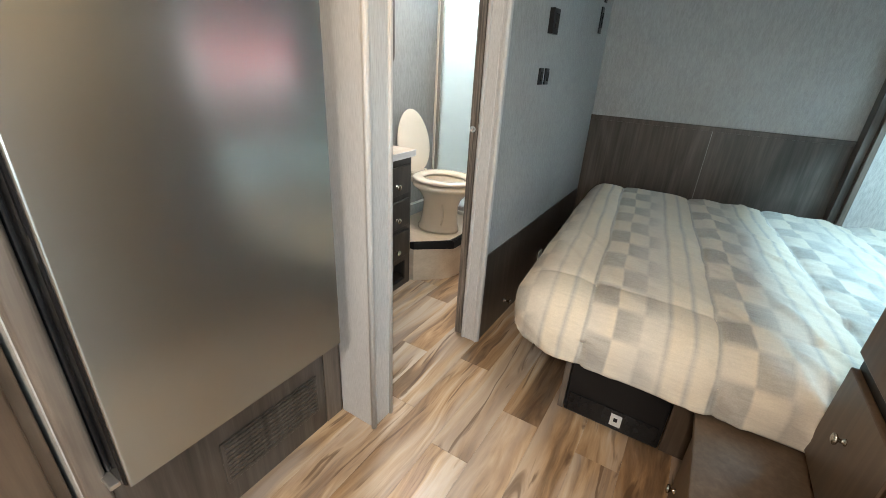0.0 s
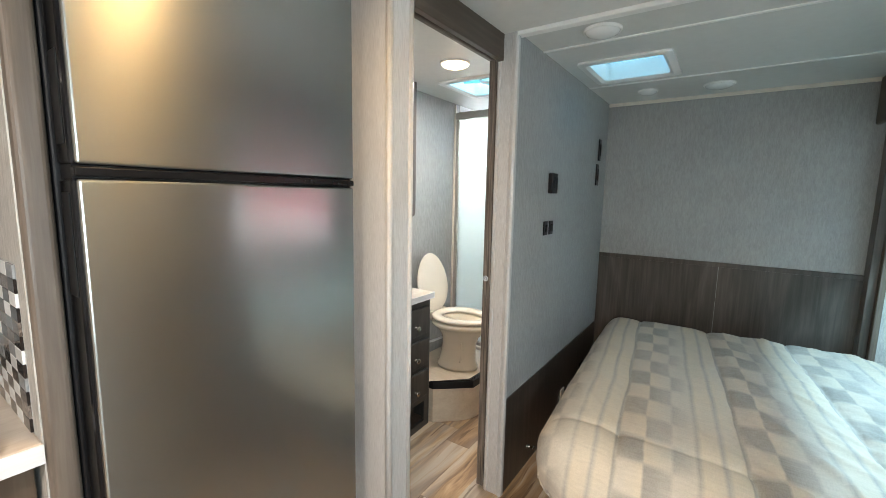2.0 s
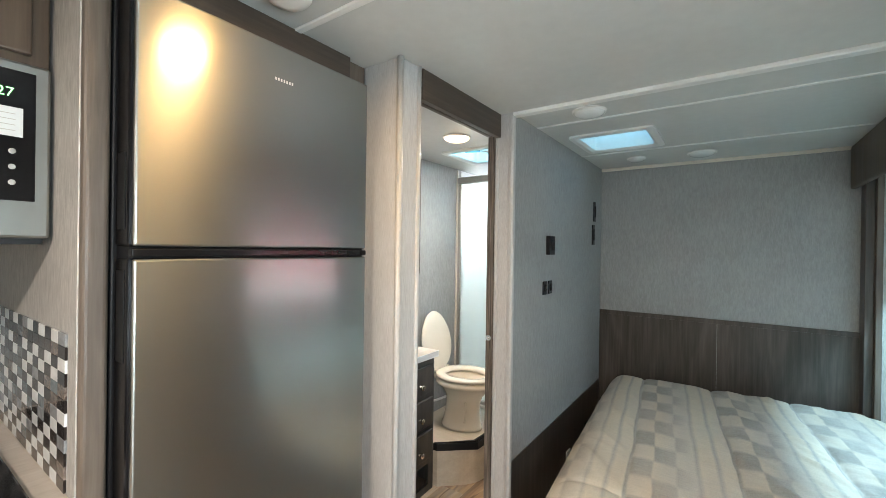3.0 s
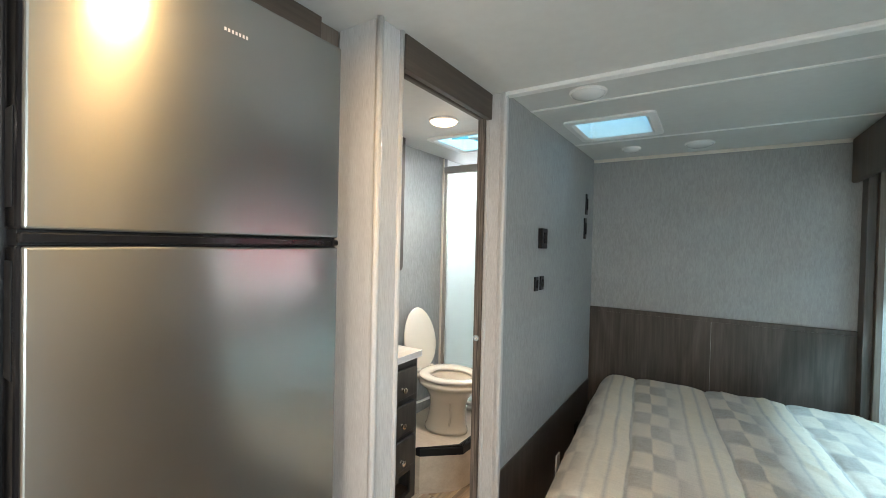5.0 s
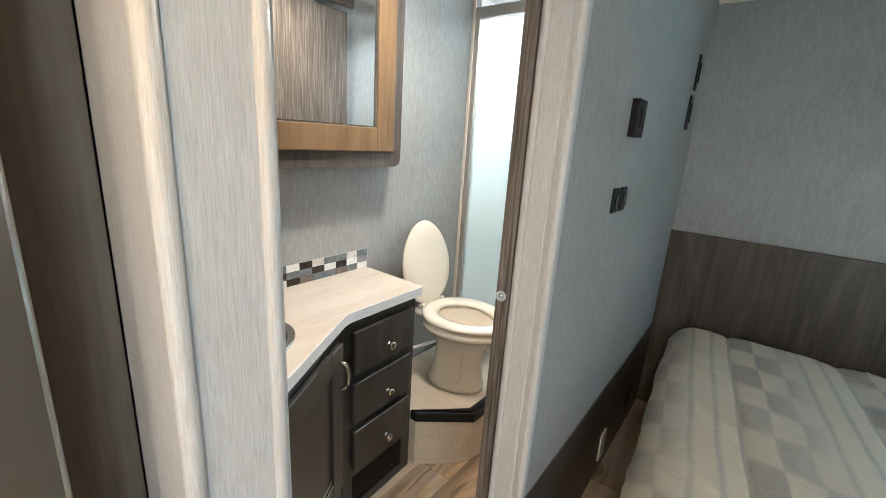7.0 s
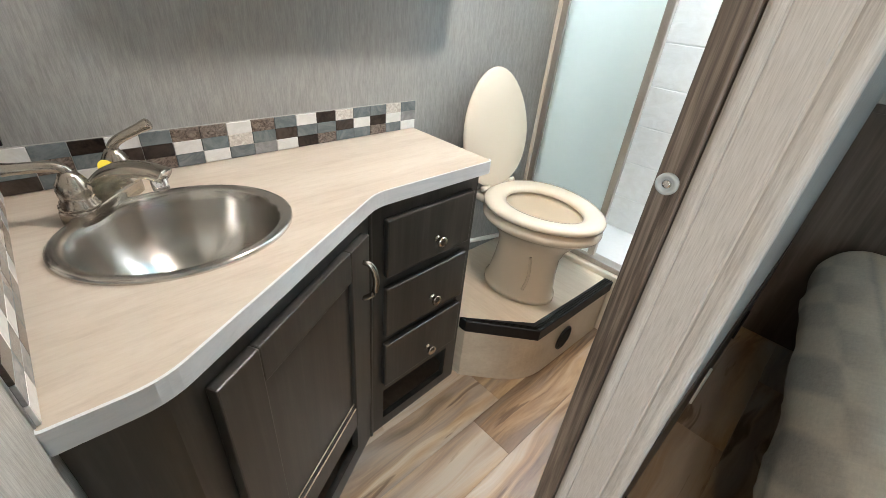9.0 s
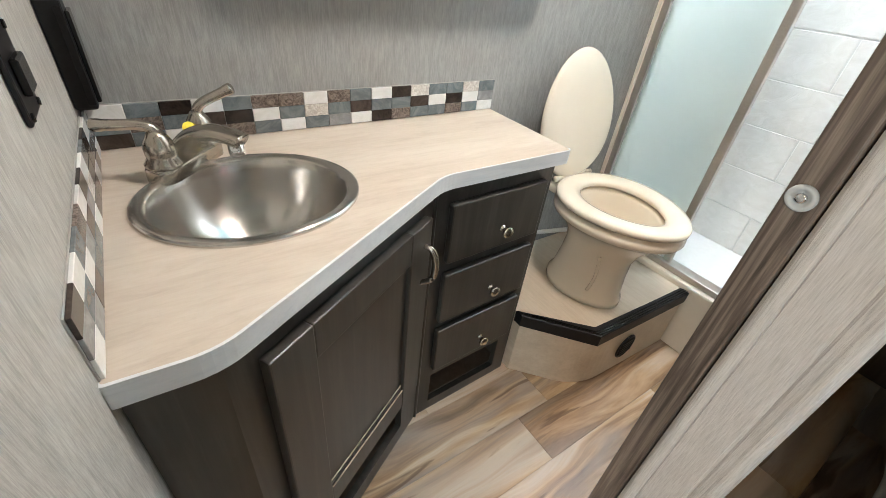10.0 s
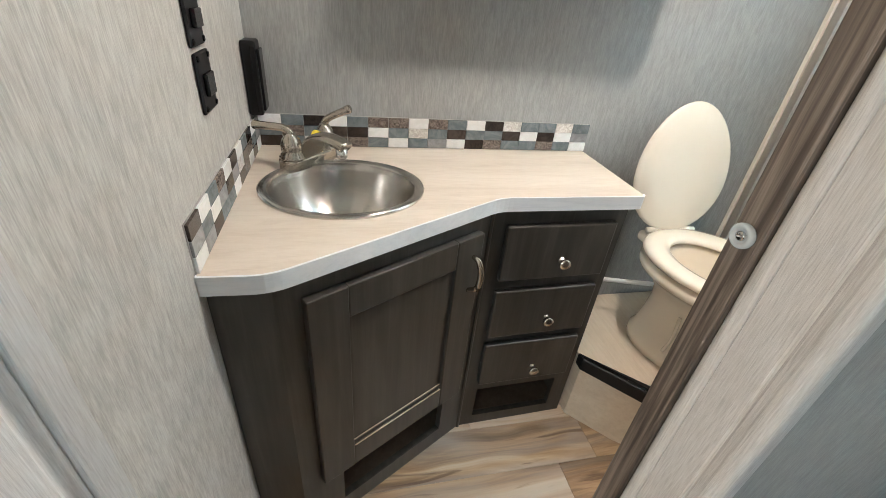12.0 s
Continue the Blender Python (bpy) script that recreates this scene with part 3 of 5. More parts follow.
profile = [(-0.8185, 1.7715), (-0.8185, 1.7535)]
profile += [(-0.8085 - 0.0085 * math.cos(radians(a)), 1.7535 - 0.0050 * math.sin(radians(a))) for a in range(20, 181, 20)]
profile += [(-0.7985, 1.7525), (-0.7575, 1.7525), (-0.7558, 1.7540), (-0.7535, 1.7540), (-0.7505, 1.7520)]
profile += [(-0.7375 + 0.0115 * math.cos(radians(a)), 1.7600 + 0.0115 * math.sin(radians(a))) for a in range(-120, 1, 15)]
profile += [(-0.7260, 1.7715)]
part("moulding", prism(profile, 0, H), M_JAMB, post2)
hdr = thing("door_header", (-0.80, 1.46, 1.91), "dark wood header board over the bathroom doorway", "door header", kind="structure")
part("board", box((-0.815, -0.79, 1.172, 1.752, 1.925, H), bevel=0.003), M_DARK_Y, hdr)
part("soffit", box((-0.862, -0.816, 1.168, 1.752, 1.962, H - 0.001), bevel=0.003), M_STILE, hdr)
part("track_cover", box((-0.888, -0.863, 1.168, 2.46, 1.950, H - 0.001), bevel=0.008, segs=3), M_DARK_Y, hdr)

sdoor = thing("door_1", (-0.838, 2.1, 0.012), "grey-brown wood sliding bathroom door, pushed open", "door", kind="structure")
part("leaf", box((-0.854, -0.8205, 1.747, 2.44, 0.016, 1.935), bevel=0.003), M_DOOR, sdoor)
part("bumper", lathe([(0, 0), (0.0120, 0), (0.0128, 0.002), (0.0128, 0.005), (0.0112, 0.007), (0.008, 0.007), (0.0072, 0.0045), (0, 0.0045)], Matrix.Translation((-0.838, 1.747, 1.014)) @ pose(0, 0, 0, 90, 0, 0), 24), M_BUMPER, sdoor, "round clear plastic bumper on the door edge", True)
part("bumper_screw", lathe([(0, 0.0045), (0.0052, 0.0045), (0.005, 0.0065), (0.003, 0.0072), (0, 0.0068)], Matrix.Translation((-0.838, 1.747, 1.014)) @ pose(0, 0, 0, 90, 0, 0), 18), M_CHROME_B, sdoor, "", True)

# ---- refrigerator and its enclosure ----
FX = -0.86
encl = thing("fridge_enclosure", (-0.95, 0.67, 0), "taupe wood surround built round the refrigerator", "cabinet")
part("filler", box((-0.99, -0.957, 0.988, 1.0625, 0, H - 0.002), bevel=0.002), M_STILE, encl)
part("header", box((-0.975, -0.935, 0.363, 0.981, 1.935, H - 0.002), bevel=0.003), M_DARK_Y, encl)
part("stile", box((-1.0, -0.940, 0.3185, 0.364, 0, H - 0.002), bevel=0.011, segs=4), M_STILE, encl)
part("side_panel", box((W0, -0.9505, 0.316, 0.3185, 0, H - 0.002)), M_WALL_LIGHT, encl)
part("side_core", box((W0, -1.001, 0.319, 0.345, 0, H - 0.002)), M_STILE, encl)
part("base_panel", box((-0.985, -0.958, 0.365, 0.986, 0, 0.388), bevel=0.003), M_DARK, encl)
grille = part("vent_grille", box((-0.958, -0.953, 0.60, 0.95, 0.09, 0.25), bevel=0.002), M_DARK, encl)
for k in range(9):
    part("slat", box((-0.954, -0.949, 0.61, 0.94, 0.099 + k * 0.0165, 0.1085 + k * 0.0165), bevel=0.0015), M_DARK, grille)

fridge = thing("refrigerator", (-1.2, 0.675, 0.395), "stainless steel two-door refrigerator with black sides", "refrigerator")
part("body", box((-1.55, -0.945, 0.366, 0.978, 0.397, 1.932), bevel=0.004), M_BLACK, fridge)
for z0, z1, nm in ((0.405, 1.3945, "lower_door"), (1.4155, 1.926, "upper_door")):
    d = part(nm, box((-0.940, -0.872, 0.371, 0.986, z0, z1), bevel=0.006), M_BLACK_GLOSS, fridge)
    part("grip_recess", box((-0.925, -0.886, 0.3695, 0.3712, (1.19 if nm == "lower_door" else 1.45), (1.37 if nm == "lower_door" else 1.60)), bevel=0.0008), M_BLACK, d)
    part("steel_skin", box((-0.8735, FX, 0.376, 0.985, z0 + 0.002, z1 - 0.002), bevel=0.005, segs=3), M_STEEL, d, "brushed stainless front")
part("handle_groove", box((-0.935, -0.876, 0.374, 0.984, 1.390, 1.420)), M_BLACK, fridge)
part("handle_lip", box((-0.880, -0.8585, 0.373, 0.962, 1.3965, 1.4135), bevel=0.003), M_BLACK_GLOSS, fridge)
part("hinge_cap", box((-0.876, -0.8575, 0.964, 0.984, 1.3975, 1.412), bevel=0.003), M_BLACK_GLOSS, fridge)
logo = bmesh.new()
for k in range(7):
    box((FX - 0.001, FX + 0.0005, 0.668 + k * 0.0078, 0.672 + k * 0.0078, 1.834, 1.841), bm=logo)
part("badge", logo, M_FRIDGE_LOGO, fridge, "small pale row of lettering marks")
part("foot_bracket", box((-0.95, -0.90, 0.352, 0.372, 0.392, 0.404), bevel=0.002), M_ALU, fridge)

# ---- galley counter, range and microwave ----
base = thing("kitchen_base_cabinet", (-1.3, -0.2, 0), "dark brown wood base cabinet under the galley counter", "cabinet")
part("carcass", box((W0, -0.985, -0.75, 0.308, 0.0, 0.885), bevel=0.003), M_CABINET, base)
part("door", box((-0.985, -0.967, -0.10, 0.285, 0.10, 0.80), bevel=0.004), M_CABINET, base)
part("drawer_front", box((-0.985, -0.967, -0.60, -0.12, 0.10, 0.80), bevel=0.004), M_CABINET, base)
ct = thing("kitchen_counter", (-1.3, -0.2, 0.886), "pale stone-look laminate galley counter", "countertop")
part("slab", box((W0, -0.945, -0.75, 0.3165, 0.886, 0.926), bevel=0.004), M_TOP, ct)
part("edge", box((-0.9455, -0.941, -0.75, 0.3165, 0.888, 0.925), bevel=0.0015), M_EDGE, ct)
cook = thing("cooktop", (-1.25, 0.02, 0.926), "black glass cooktop set on the galley counter", "cooktop")
part("glass_top", box((-1.60, -0.958, -0.35, 0.266, 0.9265, 0.942), bevel=0.005), M_BLACK_GLOSS, cook)
part("grate", box((-1.50, -1.05, -0.09, -0.075, 0.942, 0.962), (-1.50, -1.05, 0.09, 0.105, 0.942, 0.962), (-1.35, -1.335, -0.3, 0.22, 0.942, 0.96), (-1.2, -1.185, -0.3, 0.22, 0.942, 0.96), bevel=0.003), M_BLACK, cook)
mw = thing("microwave", (-1.45, -0.05, 1.45), "stainless microwave with a black keypad and green clock", "microwave")
part("case", box((W0, -1.105, -0.42, 0.309, 1.43, 1.785), bevel=0.006), M_STEEL, mw)
pad = part("keypad", box((-1.105, -1.101, 0.165, 0.285, 1.505, 1.765), bevel=0.0018), M_BLACK_GLOSS, mw)
part("label_panel", box((-1.101, -1.0995, 0.178, 0.266, 1.632, 1.690), bevel=0.0006), M_LAMP_OFF, pad, "pale printed label panel")
for k in range(4):
    part("label_line", box((-1.0995, -1.0992, 0.222, 0.255, 1.643 + k * 0.011, 1.6445 + k * 0.011)), M_ALU, pad)
for r in range(3):
    for c in range(3):
        part("button", lathe([(0, 0), (0.0055, 0), (0.0055, 0.001), (0.004, 0.0015), (0, 0.0015)], Matrix.Translation((-1.101, 0.189 + c * 0.031, 1.541 + r * 0.031)) @ pose(0, 0, 0, 0, 90, 0), 14), M_ALU, pad)
part("window", box((-1.105, -1.100, -0.39, 0.11, 1.47, 1.755), bevel=0.0015), M_BLACK_GLOSS, mw)
part("bottom_vent", box((W0 + 0.01, -1.12, -0.40, 0.30, 1.418, 1.43)), M_BLACK, mw)


def words(text, size, m, material, parent, name="lettering"):
    c = bpy.data.curves.new(name, "FONT")
    c.body, c.size, c.extrude, c.align_x, c.align_y = text, size, 0.0004, "CENTER", "CENTER"
    ob = new(name, c)
    bpy.context.view_layer.update()
    me = bpy.data.meshes.new_from_object(ob)
    bpy.data.objects.remove(ob)
    me.transform(m)
    b = bmesh.new()
    b.from_mesh(me)
    return part(name, b, material, parent)


words("27", 0.026, Matrix.Translation((-1.0997, 0.240, 1.718)) @ pose(0, 0, 0, 90, 0, 90), M_CLOCK, mw, "clock_digits")
up = thing("upper_cabinet", (-1.5, -0.05, 1.80), "dark brown wood upper cabinet above the microwave", "cabinet")
part("carcass", box((W0, -1.125, -0.75, 0.309, 1.787, H - 0.002), bevel=0.003), M_CABINET, up)
part("door", box((-1.125, -1.107, -0.27, 0.28, 1.805, H - 0.02), bevel=0.004), M_CABINET, up)

# ---- wardrobe and low bench by the bed foot ----
bench = thing("storage_bench", (0.42, 1.0, 0), "low brown wood storage bench beside the wardrobe", "bench")
part("carcass", box((0.172, W1 - 0.001, 0.55, 1.40, 0.0, 0.342), bevel=0.003), M_STILE, bench)
part("door", box((0.158, 0.172, 0.62, 1.34, 0.04, 0.32), bevel=0.003), M_CABINET, bench)
part("lid", box((0.152, W1 - 0.001, 0.55, 1.405, 0.342, 0.36), bevel=0.004), M_CABINET, bench)


def knob(at, way, parent, size=1.0, name="knob"):
    """A mushroom knob at a place on a face, sticking out along way."""
    q = Vector(way).to_track_quat("Z", "Y").to_matrix().to_4x4()
    prof = [(0, 0), (0.0085, 0), (0.0085, 0.002), (0.0052, 0.004), (0.0045, 0.011), (0.0075, 0.014), (0.0125, 0.0165), (0.0135, 0.019), (0.012, 0.022), (0.006, 0.0245), (0, 0.025)]
    return part(name, lathe([(r * size, z * size) for r, z in prof], Matrix.Translation(at) @ q, 24), M_CHROME, parent, "brushed nickel knob", True)


knob((0.158, 1.26, 0.17), (-1, 0, 0), bench)
ward = thing("dresser", (0.55, 1.1, 0.361), "brown wood dresser standing on the low bench", "dresser")
part("carcass", box((0.415, W1 - 0.001, 0.70, 1.395, 0.361, 0.985), bevel=0.003), M_CABINET, ward)
for y0, y1 in ((1.06, 1.385), (0.72, 1.045)):
    dd = part("drawer_front", box((0.397, 0.415, y0, y1, 0.38, 0.655), bevel=0.004), M_CABINET, ward)
    # shade in the finger gap, put in as a black strip
    part("finger_gap", box((0.412, 0.4155, y0, y1, 0.656, 0.694)), M_BLACK, ward)
    part("drawer_front", box((0.397, 0.415, y0, y1, 0.695, 0.965), bevel=0.004), M_CABINET, ward)
    knob((0.397, y0 + 0.175, 0.548), (-1, 0, 0), dd)
part("top", box((0.39, W1 - 0.001, 0.69, 1.402, 0.985, 1.005), bevel=0.004), M_CABINET, ward)

# ---- bed ----
bedb = thing("bed_base", (0.4, 2.4, 0), "brown wood bed platform with a black storage box", "bed base")
part("platform", box((-0.262, 1.25, 1.60, NOSE - 0.02, 0.30, 0.355), bevel=0.004), M_STILE, bedb)
part("side", box((-0.262, -0.24, 1.575, NOSE - 0.02, 0.0, 0.30), bevel=0.002), M_STILE, bedb)
part("front", box((0.118, 0.66, 1.575, 1.60, 0.0, 0.30), bevel=0.002), M_CABINET, bedb)
part("rail", box((-0.239, 0.117, 1.577, 1.60, 0.28, 0.30), bevel=0.002), M_STILE, bedb)
sbox = thing("storage_box", (-0.06, 1.75, 0), "black plastic box under the foot of the bed", "storage box")
part("shell", box((-0.237, 0.113, 1.572, 1.95, 0.001, 0.276), bevel=0.008), M_BLACK, sbox)
part("front_plate", box((-0.225, 0.10, 1.567, 1.572, 0.012, 0.10), bevel=0.003), M_BLACK_GLOSS, sbox)
part("sticker", box((-0.062, -0.022, 1.5655, 1.567, 0.028, 0.082)), M_WHITE_PL, sbox, "small white paper sticker")
part("sticker_mark", box((-0.05, -0.036, 1.565, 1.5655, 0.048, 0.066)), M_BLACK, sbox)


CX0, CX1, CY0, CY1, CZT, CZB, CR = -0.505, 1.215, 1.385, 3.225, 0.567, 0.372, 0.145
CDROP = CZT - CZB
CEXT = CDROP - 2 * CR + CR * math.pi / 2 + 0.004


def over(d):
    """How far out and how far down a strip goes that hangs d past the edge."""
    a = CR * math.pi / 2
    d = min(d, CDROP - 2 * CR + a)
    if d <= -CR:
        return d, 0.0
    s = d + CR
    if s < a:
        return -CR + CR * math.sin(s / CR), CR * (1 - math.cos(s / CR))
    return 0.0, CR + (s - a)


def drift(u):
    """How much of the cover's slant towards the partition is left at u: all at its edge, none past the middle."""
    return 0.08 * max(0.0, min(1.0, (0.7 - u) / 1.1))


def seam_of(u, v):
    """Distance along the width from the nearest long quilting seam."""
    return ((u + (0.115 - drift(u)) * (v - 1.6) + 0.222 + 0.012 * noise.noise(Vector((0, v * 2.0, 2))) + 0.1875 + 3.75) % 0.375) - 0.1875


def cloth(u, v):
    """The place of the coverlet's point (u, v), with u across and v along the bed."""
    dx, dy = max(CX0 - u, u - CX1), max(CY0 - v, v - CY1)
    cr = 0.24 if v < 2.2 else 0.10
    ex, ey = dx + cr, dy + cr
    px, py = u, v
    if ex > 0 and ey > 0:
        o, z = over(math.hypot(ex, ey) - cr)
        k = (o + cr) / max(1e-6, math.hypot(ex, ey))
        px = (CX0 + cr - ex * k) if u < 0.3 else (CX1 - cr + ex * k)
        py = (CY0 + cr - ey * k) if v < 2.2 else (CY1 - cr + ey * k)
    else:
        o, z = over(max(dx, dy))
        if max(dx, dy) > -CR:
            if dx > dy:
                px = CX0 - o if u < 0.3 else CX1 + o
            else:
                py = CY0 - o if v < 2.2 else CY1 + o
    q = Vector((px, py, CZT - z))
    loose = 1.0 if u > 0.12 else 0.4
    wob = noise.noise(Vector((u * 3.1, v * 2.3, 0))) * 0.008 + noise.noise(Vector((u * 9, v * 6, 4))) * 0.003
    for ang, fr, sd in ((0.5, 6.0, 7), (0.85, 8.0, 17)):
        c = noise.noise(Vector(((u * math.cos(ang) + v * math.sin(ang)) * fr, (v * math.cos(ang) - u * math.sin(ang)) * 1.4, sd)))
        wob += 0.055 * max(0.0, 0.16 - abs(c)) * loose
    wob -= 0.010 * math.exp(-(seam_of(u, v) / 0.010) ** 2) + 0.006 * math.exp(-(seam_of(u, v) / 0.045) ** 2)
    wob -= 0.008 * math.exp(-((v - CY0 - 0.235) / 0.011) ** 2) + 0.005 * math.exp(-((v - CY0 - 0.235) / 0.045) ** 2)
    hang = max(0.0, z - CR * 0.7) / CDROP
    fold = (math.sin((u * 17 + v * 15) + 3 * noise.noise(Vector((u * 3, v * 3, 9)))) * 0.010 + noise.noise(Vector((u * 7, v * 7, 3))) * 0.008) * hang
    if hang > 0:
        if dx > dy:
            q.x += (-1 if u < 0.3 else 1) * (fold + wob)
        else:
            q.y += (-1 if v < 2.2 else 1) * (fold + wob)
        q.z += 0.010 * noise.noise(Vector((u * 4, v * 4, 12))) * hang
    else:
        q.z += wob
    q.x -= drift(q.x) * (q.y - 1.6)
    return q


def coverlet():
    """A soft quilted cover over the mattress: top, rounded shoulders and a hanging skirt."""
    out = bmesh.new()
    nx, ny = 190, 200
    grid = [[out.verts.new(cloth(CX0 - CEXT + (CX1 - CX0 + 2 * CEXT) * i / nx, CY0 - CEXT + (CY1 - CY0 + 2 * CEXT) * j / ny)) for j in range(ny + 1)] for i in range(nx + 1)]
    for i in range(nx):
        for j in range(ny):
            quad = (grid[i][j], grid[i + 1][j], grid[i + 1][j + 1], grid[i][j + 1])
            out.faces.new(quad)
    bmesh.ops.remove_doubles(out, verts=out.verts, dist=2e-4)
    bmesh.ops.dissolve_degenerate(out, dist=2e-4, edges=out.edges)
    return out


bed = thing("mattress", (0.37, 2.3, 0.356), "thick mattress lying on the bed platform", "mattress")
part("core", box((-0.38, 1.10, 1.54, 3.10, 0.356, 0.535), bevel=0.07, segs=5), M_WHITE_PL, bed, smooth=True)
cov = part("coverlet", coverlet(), M_QUILT, None, smooth=True)
tagged(cov, "cream and grey plaid quilted coverlet spread over the mattress", "bedspread")
sol = cov.modifiers.new("cloth", "SOLIDIFY")
sol.thickness, sol.offset = 0.006, 1.0
M_THREAD = plain("cream_piping", (0.60, 0.54, 0.44), 0.8)
for k in range(0, 4):
    line = []
    for i in range(70):
        v = CY0 - 0.12 + i * (CY1 - CY0 + 0.10) / 69
        u = -0.222 + 0.375 * k - (0.115 - drift(-0.222 + 0.375 * k)) * (v - 1.6) - 0.012 * noise.noise(Vector((0, v * 2.0, 2)))
        line.append(cloth(u, v) + Vector((0, 0, 0.003)))
    part("seam", tube(line, 0.0026, 6), M_THREAD, cov, smooth=True)
part("cross_seam", tube([cloth(CX0 + 0.02 + i * 0.02, CY0 + 0.235) + Vector((0, 0, 0.003)) for i in range(80)], 0.0026, 6), M_THREAD, cov, smooth=True)

# ---- ceiling lights, vents ----
def puck(x, y, r, lens, label, lit=False):
    t = thing("ceiling_light", (x, y, H), label, "ceiling light", "round ceiling lights")
    part("rim", lathe([(r, 0), (r, -0.006), (r * 0.97, -0.009), (r * 0.92, -0.010), (r * 0.90, -0.007), (0, -0.007)], Matrix.Translation((x, y, H)), 36), M_WHITE_PL, t, smooth=True)
    part("lens", lathe([(r * 0.90, -0.008), (r * 0.84, -0.016), (r * 0.60, -0.024), (r * 0.30, -0.028), (0, -0.029)], Matrix.Translation((x, y, H)), 32), lens, t, "glowing lens" if lit else "unlit opal lens", True)
    return t


puck(-0.446, 1.911, 0.072, M_LAMP_OFF, "round white ceiling light, switched off")
puck(-0.448, 3.016, 0.055, M_LAMP_OFF, "small round white ceiling speaker grille")
puck(-0.085, 3.045, 0.078, M_LAMP_OFF, "round white ceiling light, switched off")
puck(-1.163, 1.956, 0.075, M_LIT_BATH, "round bathroom ceiling light, glowing warm white", True)
puck(-0.45, 0.63, 0.075, M_LIT_WARM, "round galley ceiling light, glowing warm", True)
# fixtures of the two added lamps, also out of view
puck(-0.05, -0.55, 0.075, M_LIT_WARM, "round galley ceiling light, glowing warm", True)
puck(-0.05, -1.60, 0.075, M_LIT_WARM, "round galley ceiling light, glowing warm", True)


def vent(o, lid, label, fan=False):
    x0, x1, y0, y1 = o
    t = thing("roof_vent", ((x0 + x1) / 2, (y0 + y1) / 2, H), label, "roof vent", kind="structure")
    f, w = bmesh.new(), 0.035
    ring = [rounded([(x0 - w, y0 - w), (x1 + w, y0 - w), (x1 + w, y1 + w), (x0 - w, y1 + w)], [0.035] * 4), rounded([(x0 - 0.004, y0 - 0.004), (x1 + 0.004, y0 - 0.004), (x1 + 0.004, y1 + 0.004), (x0 - 0.004, y1 + 0.004)], [0.03] * 4), rounded([(x0 + 0.012, y0 + 0.012), (x1 - 0.012, y0 + 0.012), (x1 - 0.012, y1 - 0.012), (x0 + 0.012, y1 - 0.012)], [0.03] * 4)]
    rows = [[f.verts.new((*p, z)) for p in ring[k]] for k, z in ((0, H), (0, H - 0.010), (1, H - 0.014), (2, H - 0.004), (2, H + 0.09))]
    for a, b in zip(rows, rows[1:]):
        for k in range(len(a)):
            j = (k + 1) % len(a)
            f.faces.new((a[k], a[j], b[j], b[k]))
    part("frame", f, M_WHITE_PL, t)
    p = part("lid", box((x0 + 0.010, x1 - 0.010, y0 + 0.010, y1 - 0.010, H + 0.087, H + 0.0875)), lid, t, "blue-green translucent lid")
    if fan:
        c = ((x0 + x1) / 2, (y0 + y1) / 2)
        part("motor", lathe([(0, 0.02), (0.035, 0.02), (0.035, 0.06), (0, 0.06)], Matrix.Translation((*c, H)), 20), M_WHITE_PL, t)
        for k in range(4):
            part("blade", box((0.03, 0.14, -0.035, 0.035, -0.0015, 0.0015), turn=Matrix.Translation((*c, H + 0.04)) @ pose(0, 0, 0, 0, 0, 90 * k + 20) @ pose(0, 0, 0, 20, 0, 0)), M_VENT_LID, t)
    else:
        part("handle", box(((x0 + x1) / 2 - 0.02, (x0 + x1) / 2 + 0.02, y0 + 0.014, y0 + 0.03, H + 0.0, H + 0.02), bevel=0.004), M_WHITE_PL, t)
    return t


vent(HATCH, M_VENT_LID, "square roof vent with a daylit blue-green lid")
vent(BHATCH, M_VENT_LID, "square bathroom roof vent with a small fan", True)
vent(SKYL, M_SKY_DOME, "shower skylight with a white dome")


# ---- switches and outlets on the partition ----
def wall_plate(x, y0, y1, z0, z1, label, material=M_BLACK, rocker=True, name="light_switch", cat="switch", deep=0.008):
    t = thing(name, (x, (y0 + y1) / 2, z0), label, cat)
    part("plate", box((x, x + deep, y0, y1, z0, z1), bevel=0.002), material, t)
    if rocker:
        part("rocker", box((x + deep, x + deep + 0.005, y0 + (y1 - y0) * 0.28, y1 - (y1 - y0) * 0.28, z0 + (z1 - z0) * 0.22, z1 - (z1 - z0) * 0.22), bevel=0.002), M_BLACK_GLOSS, t)
    return t


wall_plate(PX, 2.135, 2.180, 1.185, 1.255, "small black switch on the grey partition")
wall_plate(PX, 2.212, 2.257, 1.185, 1.255, "small black switch on the grey partition")
thermo = wall_plate(PX, 2.178, 2.255, 1.395, 1.495, "black thermostat box on the grey partition", rocker=False, name="thermostat", cat="thermostat", deep=0.022)
part("screen", box((PX + 0.022, PX + 0.024, 2.205, 2.245, 1.42, 1.475)), M_BLACK_GLOSS, thermo)
wall_plate(PX, 3.075, 3.118, 1.625, 1.765, "black switch plate near the corner by the bed")
wall_plate(PX, 3.045, 3.095, 1.46, 1.60, "black switch plate near the corner by the bed")
wall_plate(PX + 0.004, 2.545, 2.605, 0.075, 0.205, "white outlet plate low on the dark wainscot", M_WHITE_PL, False, "outlet", "outlet")
wall_plate(PX + 0.004, 2.93, 2.99, 0.14, 0.25, "black outlet plate low on the dark wainscot", M_BLACK, False, "outlet", "outlet")
stop = thing("door_stop", (PX + 0.004, 2.05, 0.10), "chrome door stop low on the wainscot", "door stop")
